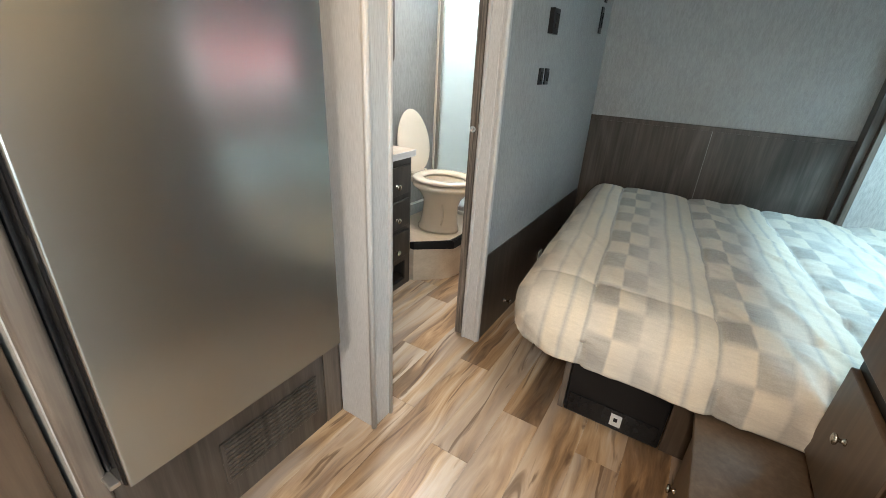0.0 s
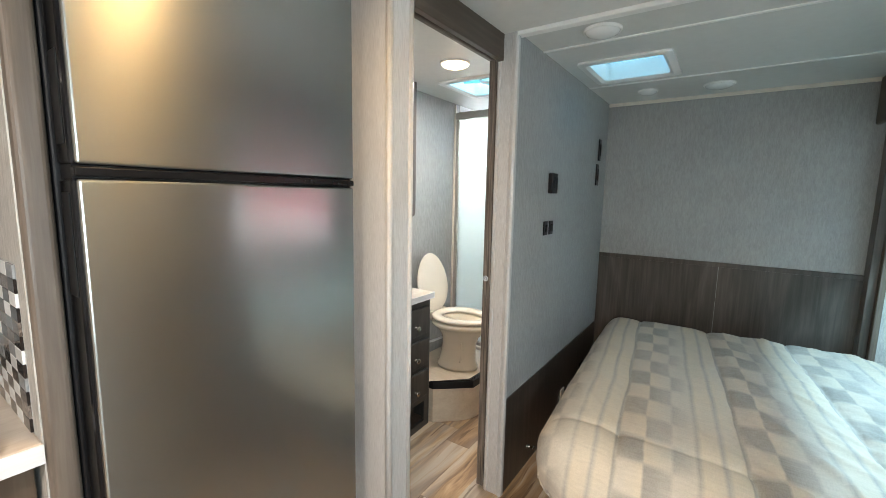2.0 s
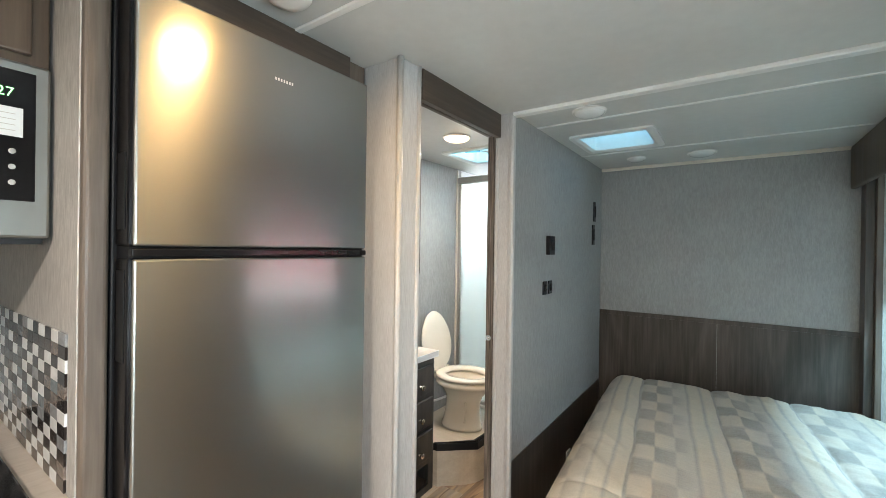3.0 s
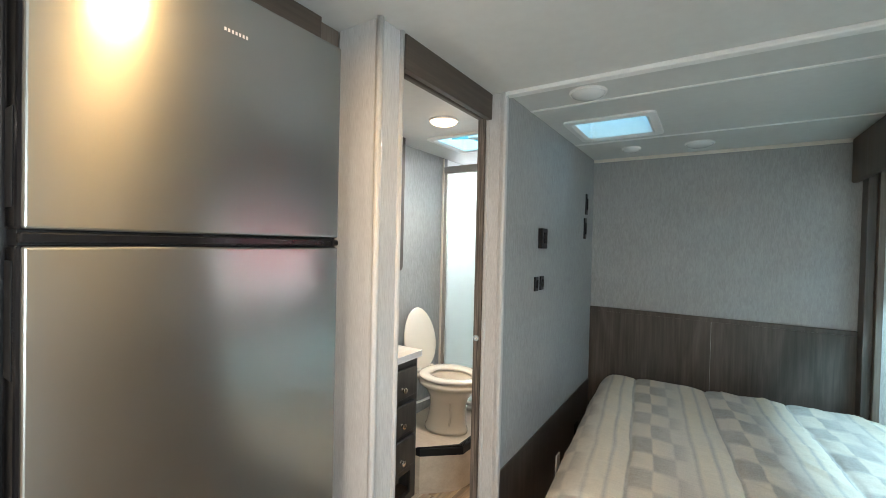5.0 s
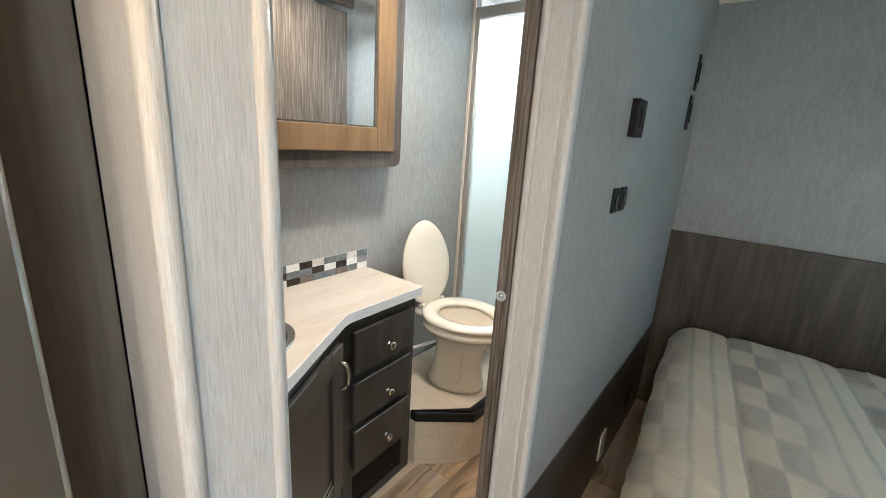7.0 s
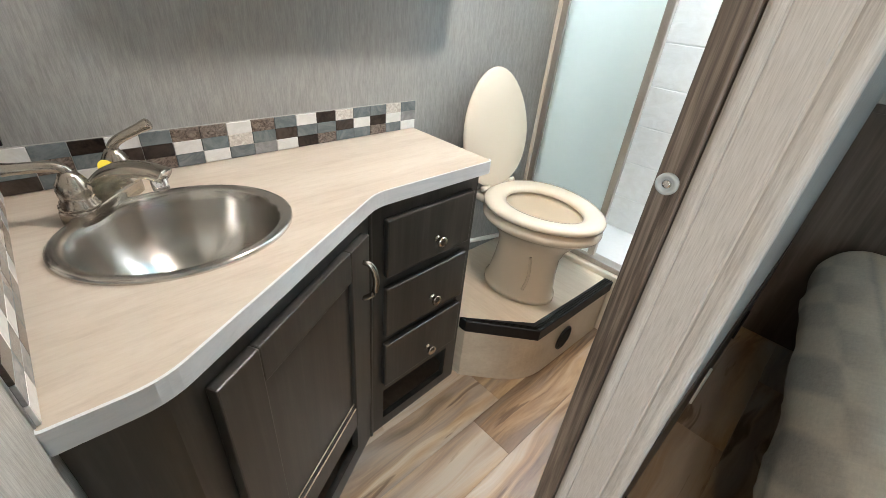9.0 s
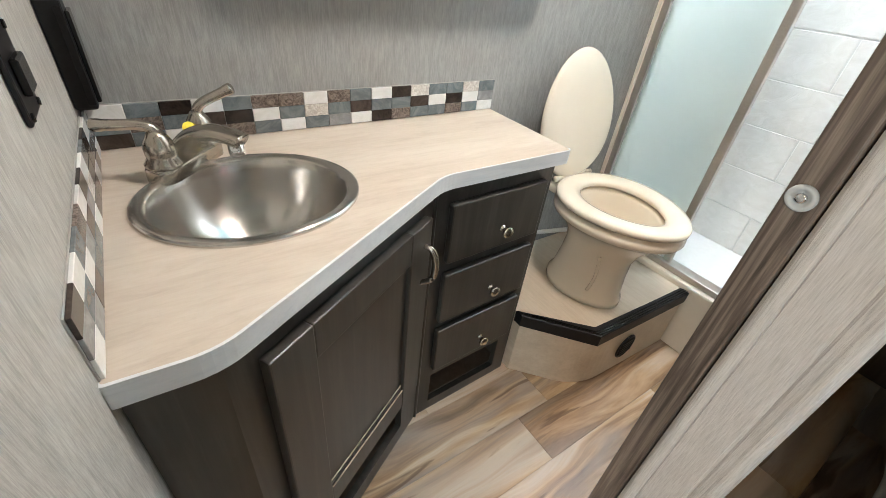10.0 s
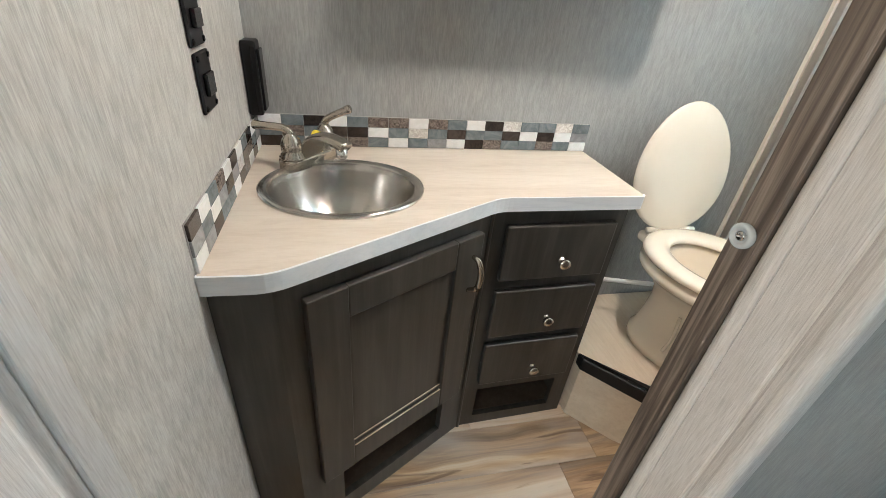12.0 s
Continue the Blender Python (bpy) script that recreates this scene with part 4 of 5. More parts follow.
part("stem", lathe([(0, 0), (0.012, 0), (0.012, 0.004), (0.006, 0.006), (0.006, 0.03), (0.012, 0.034), (0.012, 0.042), (0, 0.044)], Matrix.Translation((PX + 0.004, 2.05, 0.10)) @ pose(0, 0, 0, 0, 90, 0), 16), M_CHROME_B, stop, smooth=True)

# ---- bathroom vanity ----
CT = 0.815
TOP = [(-1.6695, 1.1655), (-1.096, 1.1655), (-1.093, 1.262), (-1.346, 1.708), (-1.348, 2.074), (-1.6695, 2.078)]
top = thing("vanity_counter", (-1.4, 1.6, 0.777), "travertine-look laminate vanity counter with a marbled edge", "countertop")
slab_pts = rounded(TOP, [0, 0.004, 0.03, 0.03, 0.012, 0])


def pierced(points, c, rx, ry, z0, z1, n=48):
    """A plan slab with an oval hole."""
    out = bmesh.new()
    oval = [(c[0] + rx * math.cos(2 * math.pi * k / n), c[1] + ry * math.sin(2 * math.pi * k / n)) for k in range(n)]
    for z in (z0, z1):
        a, b = [out.verts.new((*p, z)) for p in points], [out.verts.new((*p, z)) for p in oval]
        es = [out.edges.new((r[k], r[(k + 1) % len(r)])) for r in (a, b) for k in range(len(r))]
        bmesh.ops.triangle_fill(out, use_beauty=True, use_dissolve=False, edges=es)
    return out


SC, SRX, SRY = (-1.405, 1.372), 0.150, 0.172
part("top_sheet", pierced(slab_pts, SC, SRX - 0.012, SRY - 0.012, CT - 0.006, CT), M_TOP, top)


def band(points, z0, z1, thick):
    """An upright strip that follows open plan points."""
    out = bmesh.new()
    rows = []
    for k, p in enumerate(points):
        a, b = Vector(points[max(0, k - 1)]), Vector(points[min(len(points) - 1, k + 1)])
        d = (b - a).normalized()
        o = Vector((d.y, -d.x)) * thick
        p = Vector(p)
        rows.append([out.verts.new((*q, z)) for q, z in ((p, z0), (p + o, z0), (p + o, z1), (p, z1))])
    for a, b in zip(rows, rows[1:]):
        for k in range(4):
            j = (k + 1) % 4
            out.faces.new((a[k], b[k], b[j], a[j]))
    out.faces.new(rows[0]), out.faces.new(rows[-1][::-1])
    return out


part("edge_band", band(slab_pts[1:-1], CT - 0.033, CT + 0.0005, 0.004), M_EDGE, top, "pale grey marbled edge band")
part("underlayer", pierced([(x - 0.004, y) if x > -1.6 else (x, y) for x, y in slab_pts], SC, SRX - 0.010, SRY - 0.010, CT - 0.031, CT - 0.007), M_CABINET, top)

sink = thing("sink", (SC[0], SC[1], CT - 0.13), "round brushed stainless drop-in sink", "sink")
prof = [(1.0, 0.0), (1.0, 0.005), (0.975, 0.0075), (0.90, 0.006), (0.865, 0.001), (0.84, -0.015), (0.80, -0.045), (0.70, -0.085), (0.52, -0.115), (0.30, -0.127), (0.14, -0.130)]
bowl = bmesh.new()
n_s = 56
rr = [[bowl.verts.new((SC[0] + r * SRX * math.cos(2 * math.pi * k / n_s), SC[1] + r * SRY * math.sin(2 * math.pi * k / n_s), CT + z)) for k in range(n_s)] for r, z in prof]
for a, b in zip(rr, rr[1:]):
    for k in range(n_s):
        j = (k + 1) % n_s
        bowl.faces.new((a[k], a[j], b[j], b[k]))
part("bowl", bowl, M_SINK, sink, smooth=True)
part("drain", lathe([(0, 0), (0.012, 0), (0.018, 0.003), (0.027, 0.004), (0.027, -0.002), (0, -0.004)], Matrix.Translation((SC[0], SC[1], CT - 0.130)), 24), M_CHROME_B, sink, smooth=True)

# two-handle tap set diagonally in the back corner
tap = thing("faucet", (-1.552, 1.296, CT), "brushed nickel two-handle faucet in the counter corner", "faucet")
TM = Matrix.Translation((-1.552, 1.296, CT)) @ pose(0, 0, 0, 0, 0, 48)      # x: towards the bowl, y: along the base
b0 = bmesh.new()
body = rounded([(-0.026, -0.080), (0.026, -0.080), (0.026, 0.080), (-0.026, 0.080)], [0.025] * 4, 6)
prism(body, 0, 0.026, 0.008, b0, 3)
b0.transform(TM)
part("base", b0, M_CHROME, tap, smooth=True)
for sgn in (-1, 1):
    h = lathe([(0.0, 0.022), (0.027, 0.022), (0.028, 0.028), (0.0245, 0.031), (0.0245, 0.034), (0.0215, 0.037), (0.0225, 0.045), (0.0230, 0.054), (0.0205, 0.064), (0.0145, 0.074), (0.0105, 0.081), (0, 0.083)], TM @ Matrix.Translation((0, sgn * 0.052, 0)), 28)
    hh = part("handle_hub", h, M_CHROME, tap, smooth=True)
    hub = TM @ Vector((0, sgn * 0.052, 0.074))
    reach = Vector((-0.020, -0.078, 0.003)) if sgn < 0 else Vector((0.022, 0.062, 0.036))
    pts = bend([hub - Vector((0, 0, 0.012)), hub + Vector((0, 0, 0.004)), hub + reach * 0.08 + Vector((0, 0, 0.013)), hub + reach * 0.28 + Vector((0, 0, 0.016)), hub + reach * 0.65 + Vector((0, 0, 0.015)), hub + reach + Vector((0, 0, 0.014))])
    last = len(pts) - 1
    part("lever", tube(pts, [0.0070 if k == last else 0.0098 if k > last - 4 else 0.0092 - 0.0010 * math.sin(math.pi * k / last) for k in range(last + 1)], 16), M_CHROME, hh, smooth=True)
pts = bend([(-0.010, 0, 0.012), (-0.002, 0, 0.036), (0.022, 0, 0.058), (0.056, 0, 0.069), (0.090, 0, 0.068), (0.112, 0, 0.062)])
part("spout", tube([TM @ Vector(p) for p in pts], [0.027 - 0.007 * k / len(pts) for k in range(len(pts))], 18, None, 0.58), M_CHROME, tap, smooth=True)
part("aerator", lathe([(0, 0), (0.012, 0), (0.013, 0.004), (0.013, 0.020), (0, 0.022)], TM @ Matrix.Translation((0.099, 0, 0.036)), 20), M_CHROME_B, tap, smooth=True)
tag = lathe([(0, 0), (0.011, 0), (0.011, 0.001), (0, 0.001)], TM @ Matrix.Translation((0.004, 0.020, 0.062)) @ pose(0, 0, 0, 60, 0, 60), 18)
part("sticker", tag, M_YELLOW, tap, "small round yellow sticker")

van = thing("vanity_cabinet", (-1.4, 1.6, 0), "espresso-stained angled vanity cabinet with a door and drawers", "vanity")
A, B, C = Vector((-1.106, 1.260)), Vector((-1.356, 1.700)), Vector((-1.370, 2.060))
CTZ = CT - 0.033
part("end_panel", prism([(-1.135, 1.1665), (-1.112, 1.1665), (A.x, A.y), (A.x - 0.03, A.y + 0.01)], 0.0, CTZ), M_VANITY, van)


def along(a, b, s0, s1, d0, d1, z0, z1, bevel=0.0):
    """A box on the upright plane from a to b: s along it, d out of it (towards the room), z up."""
    u = (b - a).normalized()
    ang = math.degrees(math.atan2(u.y, u.x))
    m = Matrix.Translation((a.x, a.y, 0)) @ pose(0, 0, 0, 0, 0, ang)
    return box((s0, s1, -d1, -d0, z0, z1), bevel=bevel, turn=m)


L1, L2 = (B - A).length, (C - B).length


def face_frame(a, b, length, opens, name):
    """A frame of stiles and rails with openings (s0, s1, z0, z1), 18 mm thick."""
    out = bmesh.new()
    u = (b - a).normalized()
    m = Matrix.Translation((a.x, a.y, 0)) @ pose(0, 0, 0, 0, 0, math.degrees(math.atan2(u.y, u.x)))
    s0, s1 = min(o[0] for o in opens), max(o[1] for o in opens)
    spans = [(0, s0, 0, 0.018, 0, CTZ), (s1, length, 0, 0.018, 0, CTZ)]
    zs = sorted([(o[2], o[3]) for o in opens])
    z = 0.0
    for lo, hi in zs:
        spans.append((s0, s1, 0, 0.018, z, lo))
        z = hi
    spans.append((s0, s1, 0, 0.018, z, CTZ))
    box(*spans, bm=out, turn=m)
    return part(name, out, M_VANITY, van)


face_frame(A, B, L1, [(0.10, L1 - 0.085, 0.060, 0.194), (0.10, L1 - 0.085, 0.24, 0.70)], "face_frame")
face_frame(B, C, L2, [(0.045, L2 - 0.050, 0.04, 0.165)], "face_frame")
part("side_panel", box((W0 + 0.001, C.x - 0.019, 2.043, 2.061, 0, CTZ)), M_VANITY, van)
part("back_panel", prism([(-1.64, 1.17), (-1.20, 1.17), (-1.45, 1.66), (-1.47, 2.04), (-1.64, 2.04)], 0.02, 0.40), M_CABINET, van)
part("toe_floor", prism([(-1.6, 1.2), (-1.14, 1.27), (-1.375, 1.70), (-1.39, 2.04), (-1.6, 2.04)], 0.03, 0.042), M_CABINET, van)
part("corner_bead", tube([(B.x + 0.001, B.y - 0.001, 0), (B.x + 0.001, B.y - 0.001, CTZ)], 0.006, 10), M_VANITY, van)

# door with raised frame and flat panel
D0, D1, DZ0, DZ1 = 0.044, L1 - 0.042, 0.212, 0.742
vd = part("door", along(A, B, D0 + 0.07, D1 - 0.07, 0.001, 0.010, DZ0 + 0.05, DZ1 - 0.05), M_VANITY, van)
part("stile", along(A, B, D0, D0 + 0.078, 0.001, 0.020, DZ0, DZ1, 0.0025), M_VANITY, vd)
part("stile", along(A, B, D1 - 0.078, D1, 0.001, 0.020, DZ0, DZ1, 0.0025), M_VANITY, vd)
part("rail", along(A, B, D0 + 0.078, D1 - 0.078, 0.001, 0.019, DZ1 - 0.07, DZ1, 0.0025), M_VANITY, vd)
part("rail", along(A, B, D0 + 0.078, D1 - 0.078, 0.001, 0.019, DZ0, DZ0 + 0.07, 0.0025), M_VANITY, vd)
part("panel_bead", along(A, B, D0 + 0.0782, D1 - 0.0782, 0.010, 0.014, DZ0 + 0.071, DZ0 + 0.082, 0.002), M_VANITY, vd)
M_WORN = plain("worn_bare_edge", (0.52, 0.42, 0.31), 0.5)
for z in (DZ0 + 0.072, DZ0 + 0.088):
    part("worn_edge", along(A, B, D0 + 0.080, D1 - 0.080, 0.0172 if z < DZ0 + 0.08 else 0.0125, 0.0195 if z < DZ0 + 0.08 else 0.0145, z - 0.0012, z + 0.0012), M_WORN, vd)
u1 = (B - A).normalized()
o1 = Vector((u1.y, -u1.x))


def on_door(s, d, z):
    p = A + u1 * s + o1 * d
    return (p.x, p.y, z)


pull = bend([on_door(D1 - 0.028, 0.019, 0.690), on_door(D1 - 0.026, 0.036, 0.685), on_door(D1 - 0.024, 0.046, 0.655), on_door(D1 - 0.026, 0.042, 0.615), on_door(D1 - 0.032, 0.019, 0.598)], 6)
part("pull_handle", tube(pull, [0.0055 + 0.002 * math.sin(math.pi * k / (len(pull) - 1)) for k in range(len(pull))], 12), M_CHROME, vd, "curved brushed nickel pull", True)

for z0, z1, kz in ((0.587, 0.742, 0.642), (0.396, 0.553, 0.454), (0.207, 0.366, 0.262)):
    dr = part("drawer_front", along(B, C, 0.037, L2 - 0.032, 0.001, 0.019, z0, z1, 0.004), M_VANITY, van)
    p = B + (C - B).normalized() * (L2 * 0.55) + Vector((0.019, 0))
    knob((p.x, p.y, kz), (1, -0.04, 0), dr, 1.15)

# ---- mirror cabinet ----
mc = thing("medicine_cabinet", (-1.6, 1.85, 1.25), "wall cabinet with a mirror door in a taupe wood frame", "medicine cabinet")


def rounded_slab(x0, x1, y0, y1, z0, z1, r):
    pts = rounded([(y0, z0), (y1, z0), (y1, z1), (y0, z1)], [r, r, 0, 0])
    out = bmesh.new()
    a, b = [out.verts.new((x0, *p)) for p in pts], [out.verts.new((x1, *p)) for p in pts]
    out.faces.new(a[::-1]), out.faces.new(b)
    for k in range(len(pts)):
        j = (k + 1) % len(pts)
        out.faces.new((a[k], a[j], b[j], b[k]))
    return out


part("body", rounded_slab(W0 + 0.001, -1.55, 1.50, 2.14, 1.242, H - 0.003, 0.035), M_DARK, mc)
door = part("mirror_door", box((-1.55, -1.532, 1.50, 1.57, 1.298, H - 0.015), (-1.55, -1.532, 2.0, 2.085, 1.298, H - 0.015), (-1.55, -1.532, 1.57, 2.0, 1.298, 1.38), (-1.55, -1.532, 1.57, 2.0, 1.915, H - 0.015), bevel=0.003), M_AMBER, mc)
part("inner_bead", box((-1.549, -1.537, 1.568, 1.576, 1.376, 1.918), (-1.549, -1.537, 1.994, 2.002, 1.376, 1.918), (-1.549, -1.537, 1.576, 1.994, 1.376, 1.384), (-1.549, -1.537, 1.576, 1.994, 1.911, 1.918)), M_DARK, door)
part("mirror", box((-1.5485, -1.542, 1.577, 1.993, 1.385, 1.910)), M_MIRROR, door, "plain mirror glass")

# ---- plates and dispenser on the bathroom side wall ----
def side_plate(x0, x1, z0, z1, label):
    t = thing("outlet", ((x0 + x1) / 2, 1.165, z0), label, "outlet")
    part("plate", box((x0, x1, 1.1655, 1.171, z0, z1), bevel=0.003), M_BLACK, t)
    part("toggle", box((x0 + 0.016, x1 - 0.016, 1.171, 1.178, z0 + 0.025, z1 - 0.03), bevel=0.002), M_BLACK_GLOSS, t)
    for sx in (x0 + 0.008, x1 - 0.008):
        for sz in (z0 + 0.008, z1 - 0.008):
            part("screw", lathe([(0, 0), (0.0045, 0), (0.004, 0.002), (0, 0.0025)], Matrix.Translation((sx, 1.171, sz)) @ pose(0, 0, 0, -90, 0, 0), 10), M_BLACK_GLOSS, t)


side_plate(-1.345, -1.275, 1.085, 1.165, "black switch plate on the linen wall")
side_plate(-1.350, -1.278, 0.990, 1.078, "black outlet plate on the linen wall")
disp = thing("wall_dispenser", (-1.62, 1.19, 0.905), "narrow black plastic box on the wall above the backsplash", "dispenser")
part("case", box((-1.66, -1.605, 1.1655, 1.197, 0.905, 1.062), bevel=0.005), M_BLACK, disp)
part("front_strip", box((-1.604, -1.598, 1.186, 1.196, 0.915, 1.052), bevel=0.002), M_BLACK_GLOSS, disp)
part("side_ridge", box((-1.655, -1.612, 1.197, 1.203, 0.915, 1.045), bevel=0.002), M_BLACK_GLOSS, disp)

# ---- toilet on its step ----
PZ = 0.25
step = thing("toilet_step", (-1.4, 2.4, 0), "cream raised step with pale wood vinyl and a black nosing", "step")
PL = [(-1.66, 2.0785), (-1.352, 2.0785), (-1.172, 2.243), (-1.158, 2.715), (-1.66, 2.715)]
part("riser", prism(rounded([(x, y) for x, y in PL], [0, 0, 0.10, 0, 0], 8), 0, PZ - 0.002), M_SHEET_FLOOR, step)
part("tread", prism([(-1.66, 2.0785), (-1.375, 2.0785), (-1.195, 2.250), (-1.182, 2.715), (-1.66, 2.715)], PZ - 0.002, PZ + 0.002), M_SHEET_FLOOR, step, "pale wood-look vinyl tread")
nos = [(-1.382, 2.0785), (-1.352, 2.0775), (-1.166, 2.240), (-1.150, 2.715), (-1.186, 2.715), (-1.200, 2.253)]
part("nosing", prism(nos, PZ - 0.038, PZ + 0.006, 0.004), M_BLACK, step, "ribbed black rubber nosing")
for k in range(3):
    o = 0.008 + k * 0.008
    part("rib", prism([(-1.352 - o, 2.0785), (-1.352 - o + 0.003, 2.0785), (-1.166 - o + 0.003, 2.240), (-1.150 - o + 0.003, 2.714), (-1.150 - o, 2.714), (-1.166 - o, 2.240)], PZ + 0.006, PZ + 0.0085), M_BLACK_GLOSS, step)
vg = part("round_vent", lathe([(0, 0.002), (0.040, 0.002), (0.046, 0.006), (0.050, 0.004), (0.050, 0), (0, 0)], Matrix.Translation((-1.159, 2.42, 0.125)) @ pose(0, 0, 0, 0, 90, 1.5), 28), M_BLACK, step, "round black floor register")
for k in range(5):
    part("slat", box((-1.158, -1.151, 2.385, 2.455, 0.098 + k * 0.0125, 0.103 + k * 0.0125)), M_BLACK, vg)

toi = thing("toilet", (-1.39, 2.40, PZ), "bone porcelain toilet with its lid raised against the wall", "toilet")
TX, TY, SZ = -1.36, 2.395, 0.600
bowl_b = bmesh.new()


def oval_ring(bm, cx, cy, ax, ay, z, n=44, egg=0.12):
    out = []
    for k in range(n):
        t = 2 * math.pi * k / n
        c = math.cos(t)
        out.append(bm.verts.new((cx + ax * c, cy + ay * math.sin(t) * (1 - egg * c), z)))
    return out


def skin(bm, rings, cap0=True, cap1=True):
    for a, b in zip(rings, rings[1:]):
        for k in range(len(a)):
            j = (k + 1) % len(a)
            bm.faces.new((a[k], a[j], b[j], b[k]))
    if cap0:
        bm.faces.new(rings[0][::-1])
    if cap1:
        bm.faces.new(rings[-1])


spec = [(-1.378, 0.142, 0.108, 0.002), (-1.378, 0.142, 0.108, 0.022), (-1.376, 0.132, 0.098, 0.040), (-1.372, 0.122, 0.090, 0.11), (-1.368, 0.118, 0.088, 0.17), (-1.362, 0.128, 0.098, 0.215), (-1.356, 0.158, 0.128, 0.258), (-1.350, 0.186, 0.156, 0.284), (-1.347, 0.203, 0.173, 0.295), (-1.346, 0.208, 0.178, 0.304), (-1.346, 0.208, 0.178, 0.314), (-1.346, 0.201, 0.171, 0.325)]
skin(bowl_b, [oval_ring(bowl_b, cx, TY, ax, ay, PZ + z) for cx, ax, ay, z in spec] + [oval_ring(bowl_b, -1.350, TY, 0.143, 0.113, PZ + 0.325), oval_ring(bowl_b, -1.350, TY, 0.137, 0.107, PZ + 0.315), oval_ring(bowl_b, -1.350, TY, 0.130, 0.101, PZ + 0.28), oval_ring(bowl_b, -1.355, TY, 0.085, 0.068, PZ + 0.20), oval_ring(bowl_b, -1.355, TY, 0.05, 0.045, PZ + 0.178), oval_ring(bowl_b, -1.355, TY, 0.02, 0.02, PZ + 0.170)])
part("bowl", bowl_b, M_PORCELAIN, toi, smooth=True)
seat_b = bmesh.new()
z0 = PZ + 0.334
rs = [oval_ring(seat_b, -1.346, TY, ax, ay, z0 + z) for ax, ay, z in ((0.139, 0.109, 0.0), (0.203, 0.173, 0.0), (0.209, 0.179, 0.005), (0.210, 0.180, 0.013), (0.205, 0.175, 0.020), (0.188, 0.158, 0.024), (0.160, 0.129, 0.023), (0.141, 0.110, 0.017), (0.135, 0.105, 0.008), (0.139, 0.109, 0.0))]
skin(seat_b, rs, False, False)
bmesh.ops.remove_doubles(seat_b, verts=seat_b.verts, dist=1e-5)
part("seat", seat_b, M_PORCELAIN, toi, "glossy bone plastic seat", True)
part("back_shelf", box((-1.590, -1.505, TY - 0.088, TY + 0.088, PZ + 0.298, PZ + 0.336), bevel=0.016, segs=4), M_PORCELAIN, toi, smooth=True)
lid_b = bmesh.new()
LM = Matrix.Translation((-1.557, TY - 0.006, PZ + 0.345)) @ pose(0, 0, 0, 0, -101, 0)
rs = []
for ax, ay, z in ((0.188, 0.156, 0.002), (0.192, 0.160, 0.0), (0.197, 0.165, 0.002), (0.198, 0.166, 0.006), (0.196, 0.164, 0.010), (0.188, 0.156, 0.014), (0.12, 0.10, 0.016)):
    rs.append(oval_ring(lid_b, 0.198, 0, ax, ay, z))
skin(lid_b, rs)
lid_b.transform(LM @ Matrix.Diagonal((1, 1, -1, 1)))
part("lid", lid_b, M_PORCELAIN, toi, smooth=True)
part("hinge_plate", box((-1.568, -1.548, TY - 0.062, TY + 0.062, PZ + 0.334, PZ + 0.364), bevel=0.005, segs=3), M_PORCELAIN, toi, smooth=True)
for s in (-1, 1):
    part("hinge", lathe([(0, -0.016), (0.010, -0.016), (0.010, 0.016), (0, 0.016)], Matrix.Translation((-1.552, TY + s * 0.07, PZ + 0.350)) @ pose(0, 0, 0, 90, 0, 0), 16), M_PORCELAIN, toi, smooth=True)
part("flush_pedal_trap", tube(bend([(-1.30, TY - 0.093, PZ + 0.20), (-1.29, TY - 0.098, PZ + 0.13), (-1.30, TY - 0.099, PZ + 0.07)]), 0.005, 10), M_PORCELAIN, toi, smooth=True)
hose = thing("water_supply", (-1.62, 2.2, PZ + 0.10), "white water supply line with a small metal valve", "pipe")
part("line", tube([(-1.60, 2.0625, PZ + 0.155), (-1.57, 2.19, PZ + 0.155), (-1.52, 2.31, PZ + 0.165), (-1.47, 2.36, PZ + 0.19)], 0.0075, 12), M_WHITE_PL, hose, smooth=True)
part("valve", lathe([(0, -0.018), (0.013, -0.018), (0.013, 0.018), (0, 0.018)], Matrix.Translation((-1.564, 2.206, PZ + 0.156)) @ pose(0, 0, 0, 90, 0, 20), 14), M_CHROME, hose, smooth=True)

# ---- shower ----
SY = 2.76
pan = thing("shower_pan", (-1.2, 3.0, 0), "white moulded shower pan with a cream threshold", "shower pan")
part("threshold", box((W0 + 0.001, -0.80, 2.717, 2.79, 0.0, 0.275), bevel=0.008), M_CREAM, pan)
part("basin", box((W0 + 0.001, -0.80, 2.79, NOSE - 0.002, 0.0, 0.20), bevel=0.004), M_ACRYLIC, pan)
enc = thing("shower_enclosure", (-1.25, SY, 0.275), "satin aluminium shower enclosure with obscure glass, slid open", "shower enclosure")
part("wall_jamb", box((W0 + 0.001, -1.632, SY - 0.020, SY + 0.022, 0.296, 1.915), bevel=0.003), M_ALU, enc)
part("wall_jamb", box((-0.835, -0.80, SY - 0.020, SY + 0.022, 0.296, 1.915), bevel=0.003), M_ALU, enc)
part("head_rail", box((W0 + 0.001, -0.80, SY - 0.026, SY + 0.026, 1.915, 1.965), bevel=0.004), M_ALU, enc)
part("bottom_track", box((W0 + 0.001, -0.80, SY - 0.026, SY + 0.026, 0.276, 0.300), bevel=0.003), M_ALU, enc)
pn = part("panel_frame", box((-1.300, -1.272, SY - 0.016, SY + 0.006, 0.302, 1.914), bevel=0.003), M_ALU, enc)
part("glass_panel", box((-1.632, -1.300, SY - 0.007, SY - 0.002, 0.302, 1.914)), M_OBSCURE, enc, "pale green obscure glass")
part("glass_panel", box((-1.632, -1.310, SY + 0.010, SY + 0.015, 0.302, 1.914)), M_OBSCURE, enc, "pale green obscure glass")
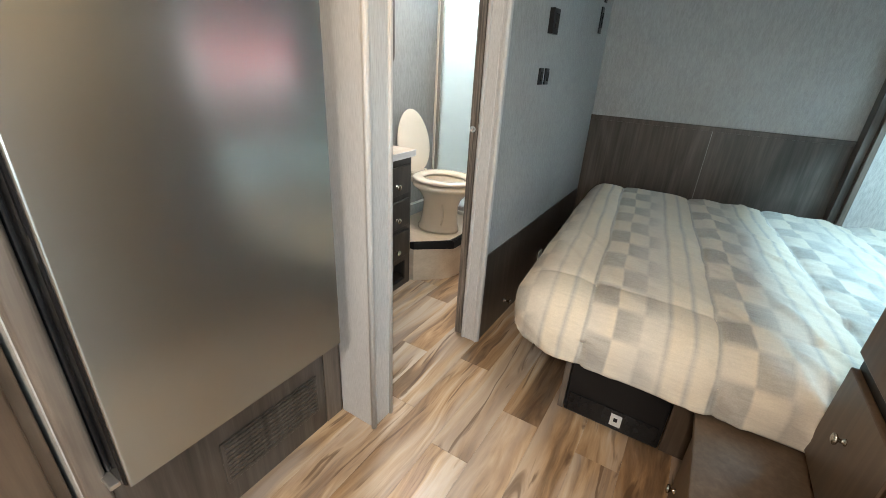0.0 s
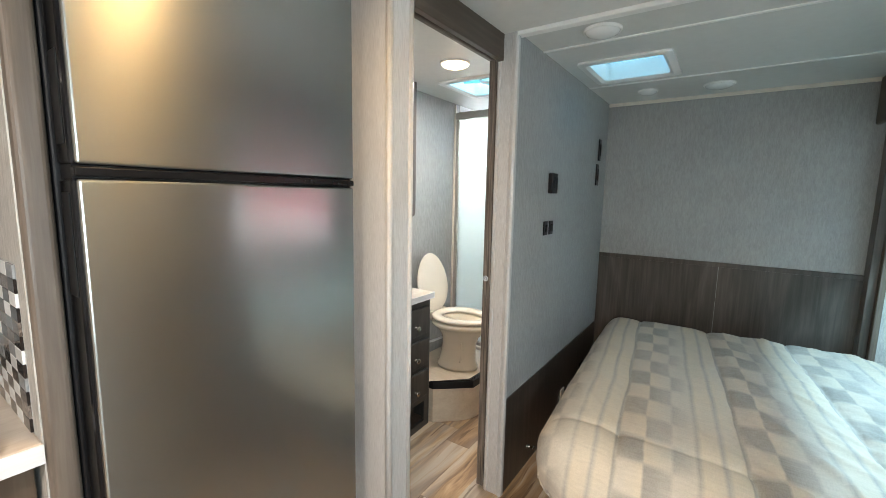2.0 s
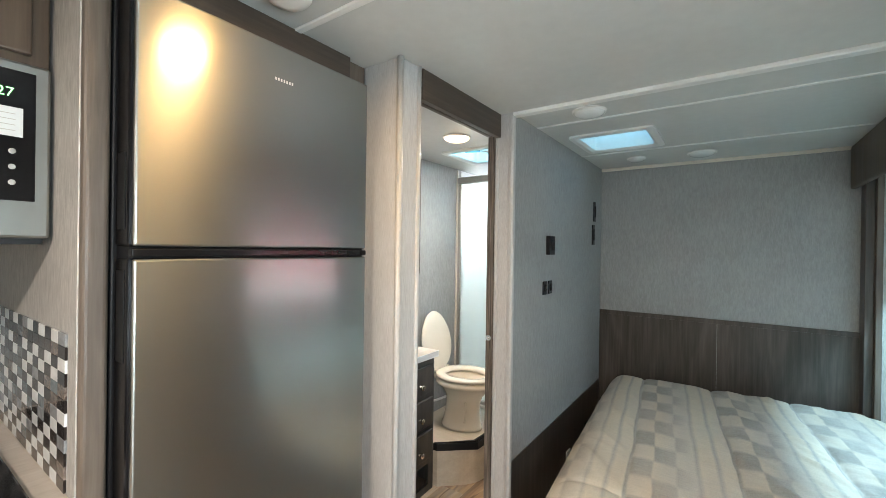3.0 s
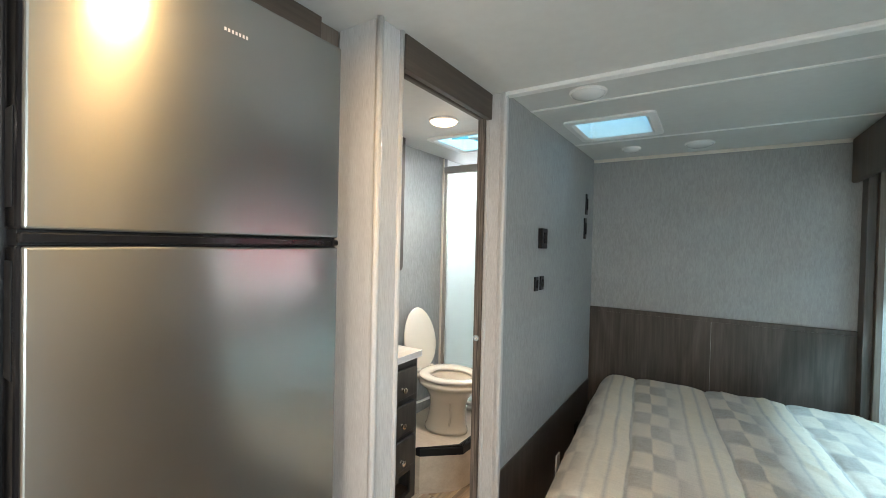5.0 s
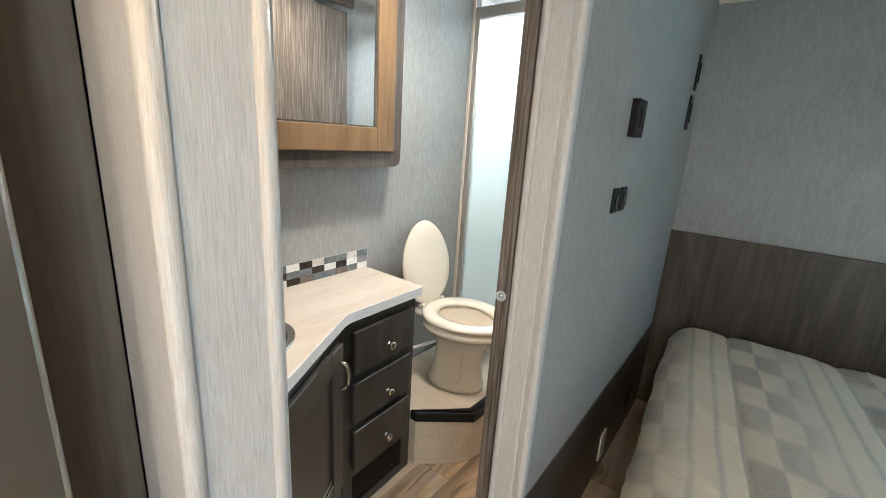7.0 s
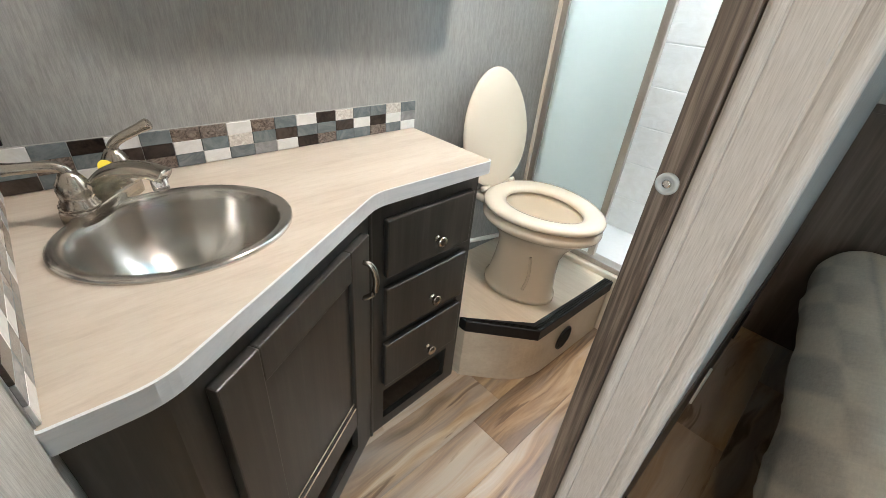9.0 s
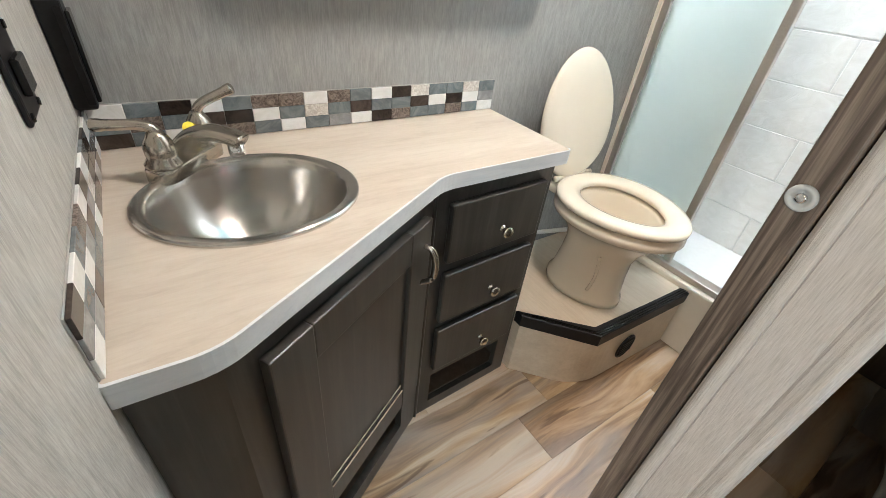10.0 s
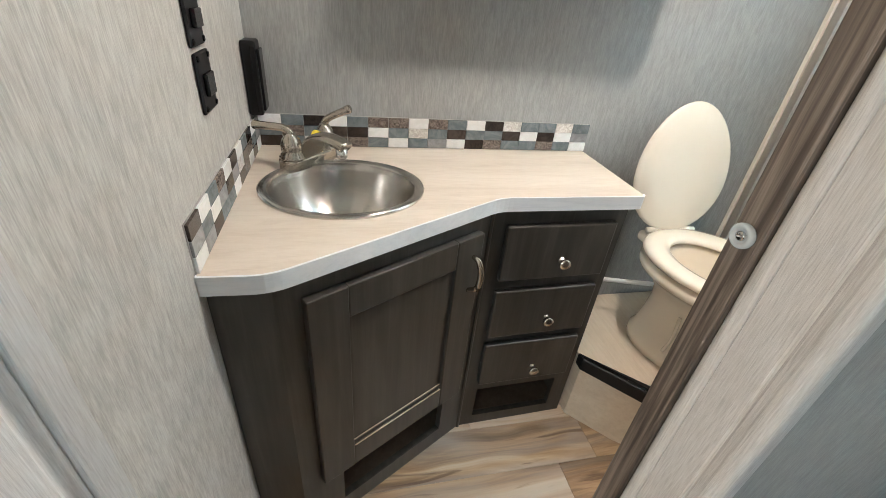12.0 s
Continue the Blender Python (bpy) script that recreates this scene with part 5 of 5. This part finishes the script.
part("guide_strip", box((W0 + 0.001, -1.655, SY - 0.030, SY - 0.0205, 0.26, 2.02), bevel=0.002), M_CREAM, enc)

# embossed tile panels lining the shower
surround = thing("shower_surround", (-1.2, NOSE, 0.2), "white acrylic shower wall embossed as large tiles", "shower wall", kind="structure")
part("back_sheet", box((W0 + 0.006, -0.80, NOSE - 0.008, NOSE - 0.003, 0.195, H - 0.004)), M_ACRYLIC, surround)
part("side_sheet", box((W0 + 0.001, W0 + 0.005, 2.795, NOSE - 0.010, 0.195, H - 0.004)), M_ACRYLIC, surround)
part("side_sheet", box((-0.799, -0.794, 2.795, NOSE - 0.010, 0.195, H - 0.004)), M_ACRYLIC, surround)


def shared_piece(name, bm, material):
    me = bpy.data.meshes.new(name)
    bm.to_mesh(me)
    bm.free()
    me.materials.append(material)
    return me


def embossed(w, h):
    """One proud tile with chamfered edges, lying in the x-z plane."""
    return box((-w / 2, w / 2, -0.005, 0.0, -h / 2, h / 2), bevel=0.0025, segs=1)


def place(me, name, parent, m, material=None):
    ob = new(name, me)
    ob.parent = parent
    ob.matrix_parent_inverse = parent.matrix_basis.inverted()
    ob.matrix_basis = m
    if material:
        ob.material_slots[0].link = "OBJECT"
        ob.material_slots[0].material = material
    return ob


emb = shared_piece("tile", embossed(0.396, 0.171), M_SLATE)
for r in range(10):
    for c in range(2):
        place(emb, "tile", surround, Matrix.Translation((W0 + 0.22 + c * 0.40 + (0.05 if r % 2 else 0.0), NOSE - 0.0082, 0.285 + r * 0.175)))

# ---- mosaic backsplashes ----
TW, TH = 0.0503, 0.0262
rng = random.Random(11)
piece = shared_piece("tile", box((-TW / 2 + 0.0004, TW / 2 - 0.0004, -0.0045, 0.0, -TH / 2 + 0.0003, TH / 2 - 0.0003), bevel=0.0007, segs=1), TILES[0])


def mosaic(parent, cols, rows, make, mix=(), plan=()):
    """Tiles in columns and rows from the bottom; plan names the tiles of each column, from the top down."""
    last = {}
    for c in range(cols):
        for r in range(rows):
            if c < len(plan):
                k = "WSBGNMO".index(plan[c][rows - 1 - r])
            else:
                k = rng.choice([k for k in mix if k not in (last.get((c - 1, r)), last.get((c, r - 1)))])
            last[(c, r)] = k
            place(piece, "tile", parent, make(c, r), TILES[k])


BATH_MIX = (0, 0, 0, 1, 1, 1, 1, 2, 2, 3, 3, 4, 5, 5, 6)
BACK = "WSN SMS BSW WNM SBM MWS MSW WOS MSG SNW WSB BSM ONS SWS SBM OWS SGW".split()
SIDE = "NGW WSG SWN MGS WNS BGW WON SNM BMW WSN SGW".split()
bs = thing("backsplash", (W0, 1.62, CT), "mosaic tile backsplash in white, slate, black and marble", "backsplash", kind="structure")
part("grout_bed", box((W0 + 0.0005, W0 + 0.002, 1.167, 2.0765, CT + 0.001, CT + 0.081)), M_GROUT, bs)
mosaic(bs, 17, 3, lambda c, r: Matrix.Translation((W0 + 0.002, 1.1975 + c * 0.0534, CT + 0.0145 + r * TH)) @ pose(0, 0, 0, 0, 0, 90) @ Matrix.Diagonal((1.06, 1, 1, 1)), BATH_MIX, BACK)
bs2 = thing("backsplash", (-1.4, 1.165, CT), "mosaic tile side backsplash on the linen wall", "backsplash", kind="structure")
part("grout_bed", box((-1.665, -1.099, 1.1655, 1.167, CT + 0.001, CT + 0.081)), M_GROUT, bs2)
mosaic(bs2, 11, 3, lambda c, r: Matrix.Translation((-1.1255 - c * 0.0514, 1.167, CT + 0.0145 + r * TH)) @ pose(0, 0, 0, 0, 0, 180) @ Matrix.Diagonal((1.02, 1, 1, 1)), BATH_MIX, SIDE)
bs3 = thing("kitchen_backsplash", (-1.3, 0.317, 0.926), "mosaic tile panel on the cabinet side above the counter", "backsplash", kind="structure")
part("grout_bed", box((-1.66, -1.0, 0.3155, 0.3175, 0.927, 1.245)), M_GROUT, bs3)
mosaic(bs3, 13, 12, lambda c, r: Matrix.Translation((-1.024 - c * TW, 0.3155, 0.941 + r * TH)), (0, 0, 0, 0, 0, 2, 2, 2, 2, 4, 1, 3, 5))

# ---- floor planks ----
PW, PLEN = 0.15, 0.92


def plank_mesh(x0, x1, y0, y1):
    return shared_piece("plank", box((x0 + 0.0003, x1 - 0.0003, y0 + 0.0003, y1 - 0.0003, -0.004, 0.0), bevel=0.0005, segs=1), M_PLANK)


plank = plank_mesh(-PW / 2, PW / 2, -PLEN / 2, PLEN / 2)
starts = {-4: 1.98, -3: 1.55, -2: 1.232, -1: 1.60, 0: 1.13, 1: 1.42, 2: 1.80}
for c in range(-7, 9):
    x0 = -0.585 + c * PW
    x1 = min(x0 + PW, W1 + 0.02)
    off = starts.get(c, 1.2 + 0.37 * c)
    y = TAIL - PLEN + ((off - TAIL) % PLEN)
    while y < NOSE:
        y0, y1 = max(y, TAIL - 0.01), min(y + PLEN, NOSE + 0.01)
        if y1 - y0 > 0.03:
            whole = y1 - y0 > PLEN - 0.001 and x1 - x0 > PW - 0.001
            cx, cy = (x0 + x1) / 2, (y0 + y1) / 2
            me = plank if whole else plank_mesh(x0 - cx, x1 - cx, y0 - cy, y1 - cy)
            place(me, "plank", floor, Matrix.Translation((cx, cy, 0)))
        y += PLEN

alarm = thing("smoke_alarm", (-0.80, 0.66, H), "small round white alarm on the galley ceiling", "smoke alarm")
part("case", lathe([(0, 0), (0.055, 0), (0.055, -0.014), (0.045, -0.026), (0.02, -0.030), (0, -0.030)], Matrix.Translation((-0.80, 0.66, H)), 28), M_WHITE_PL, alarm, smooth=True)
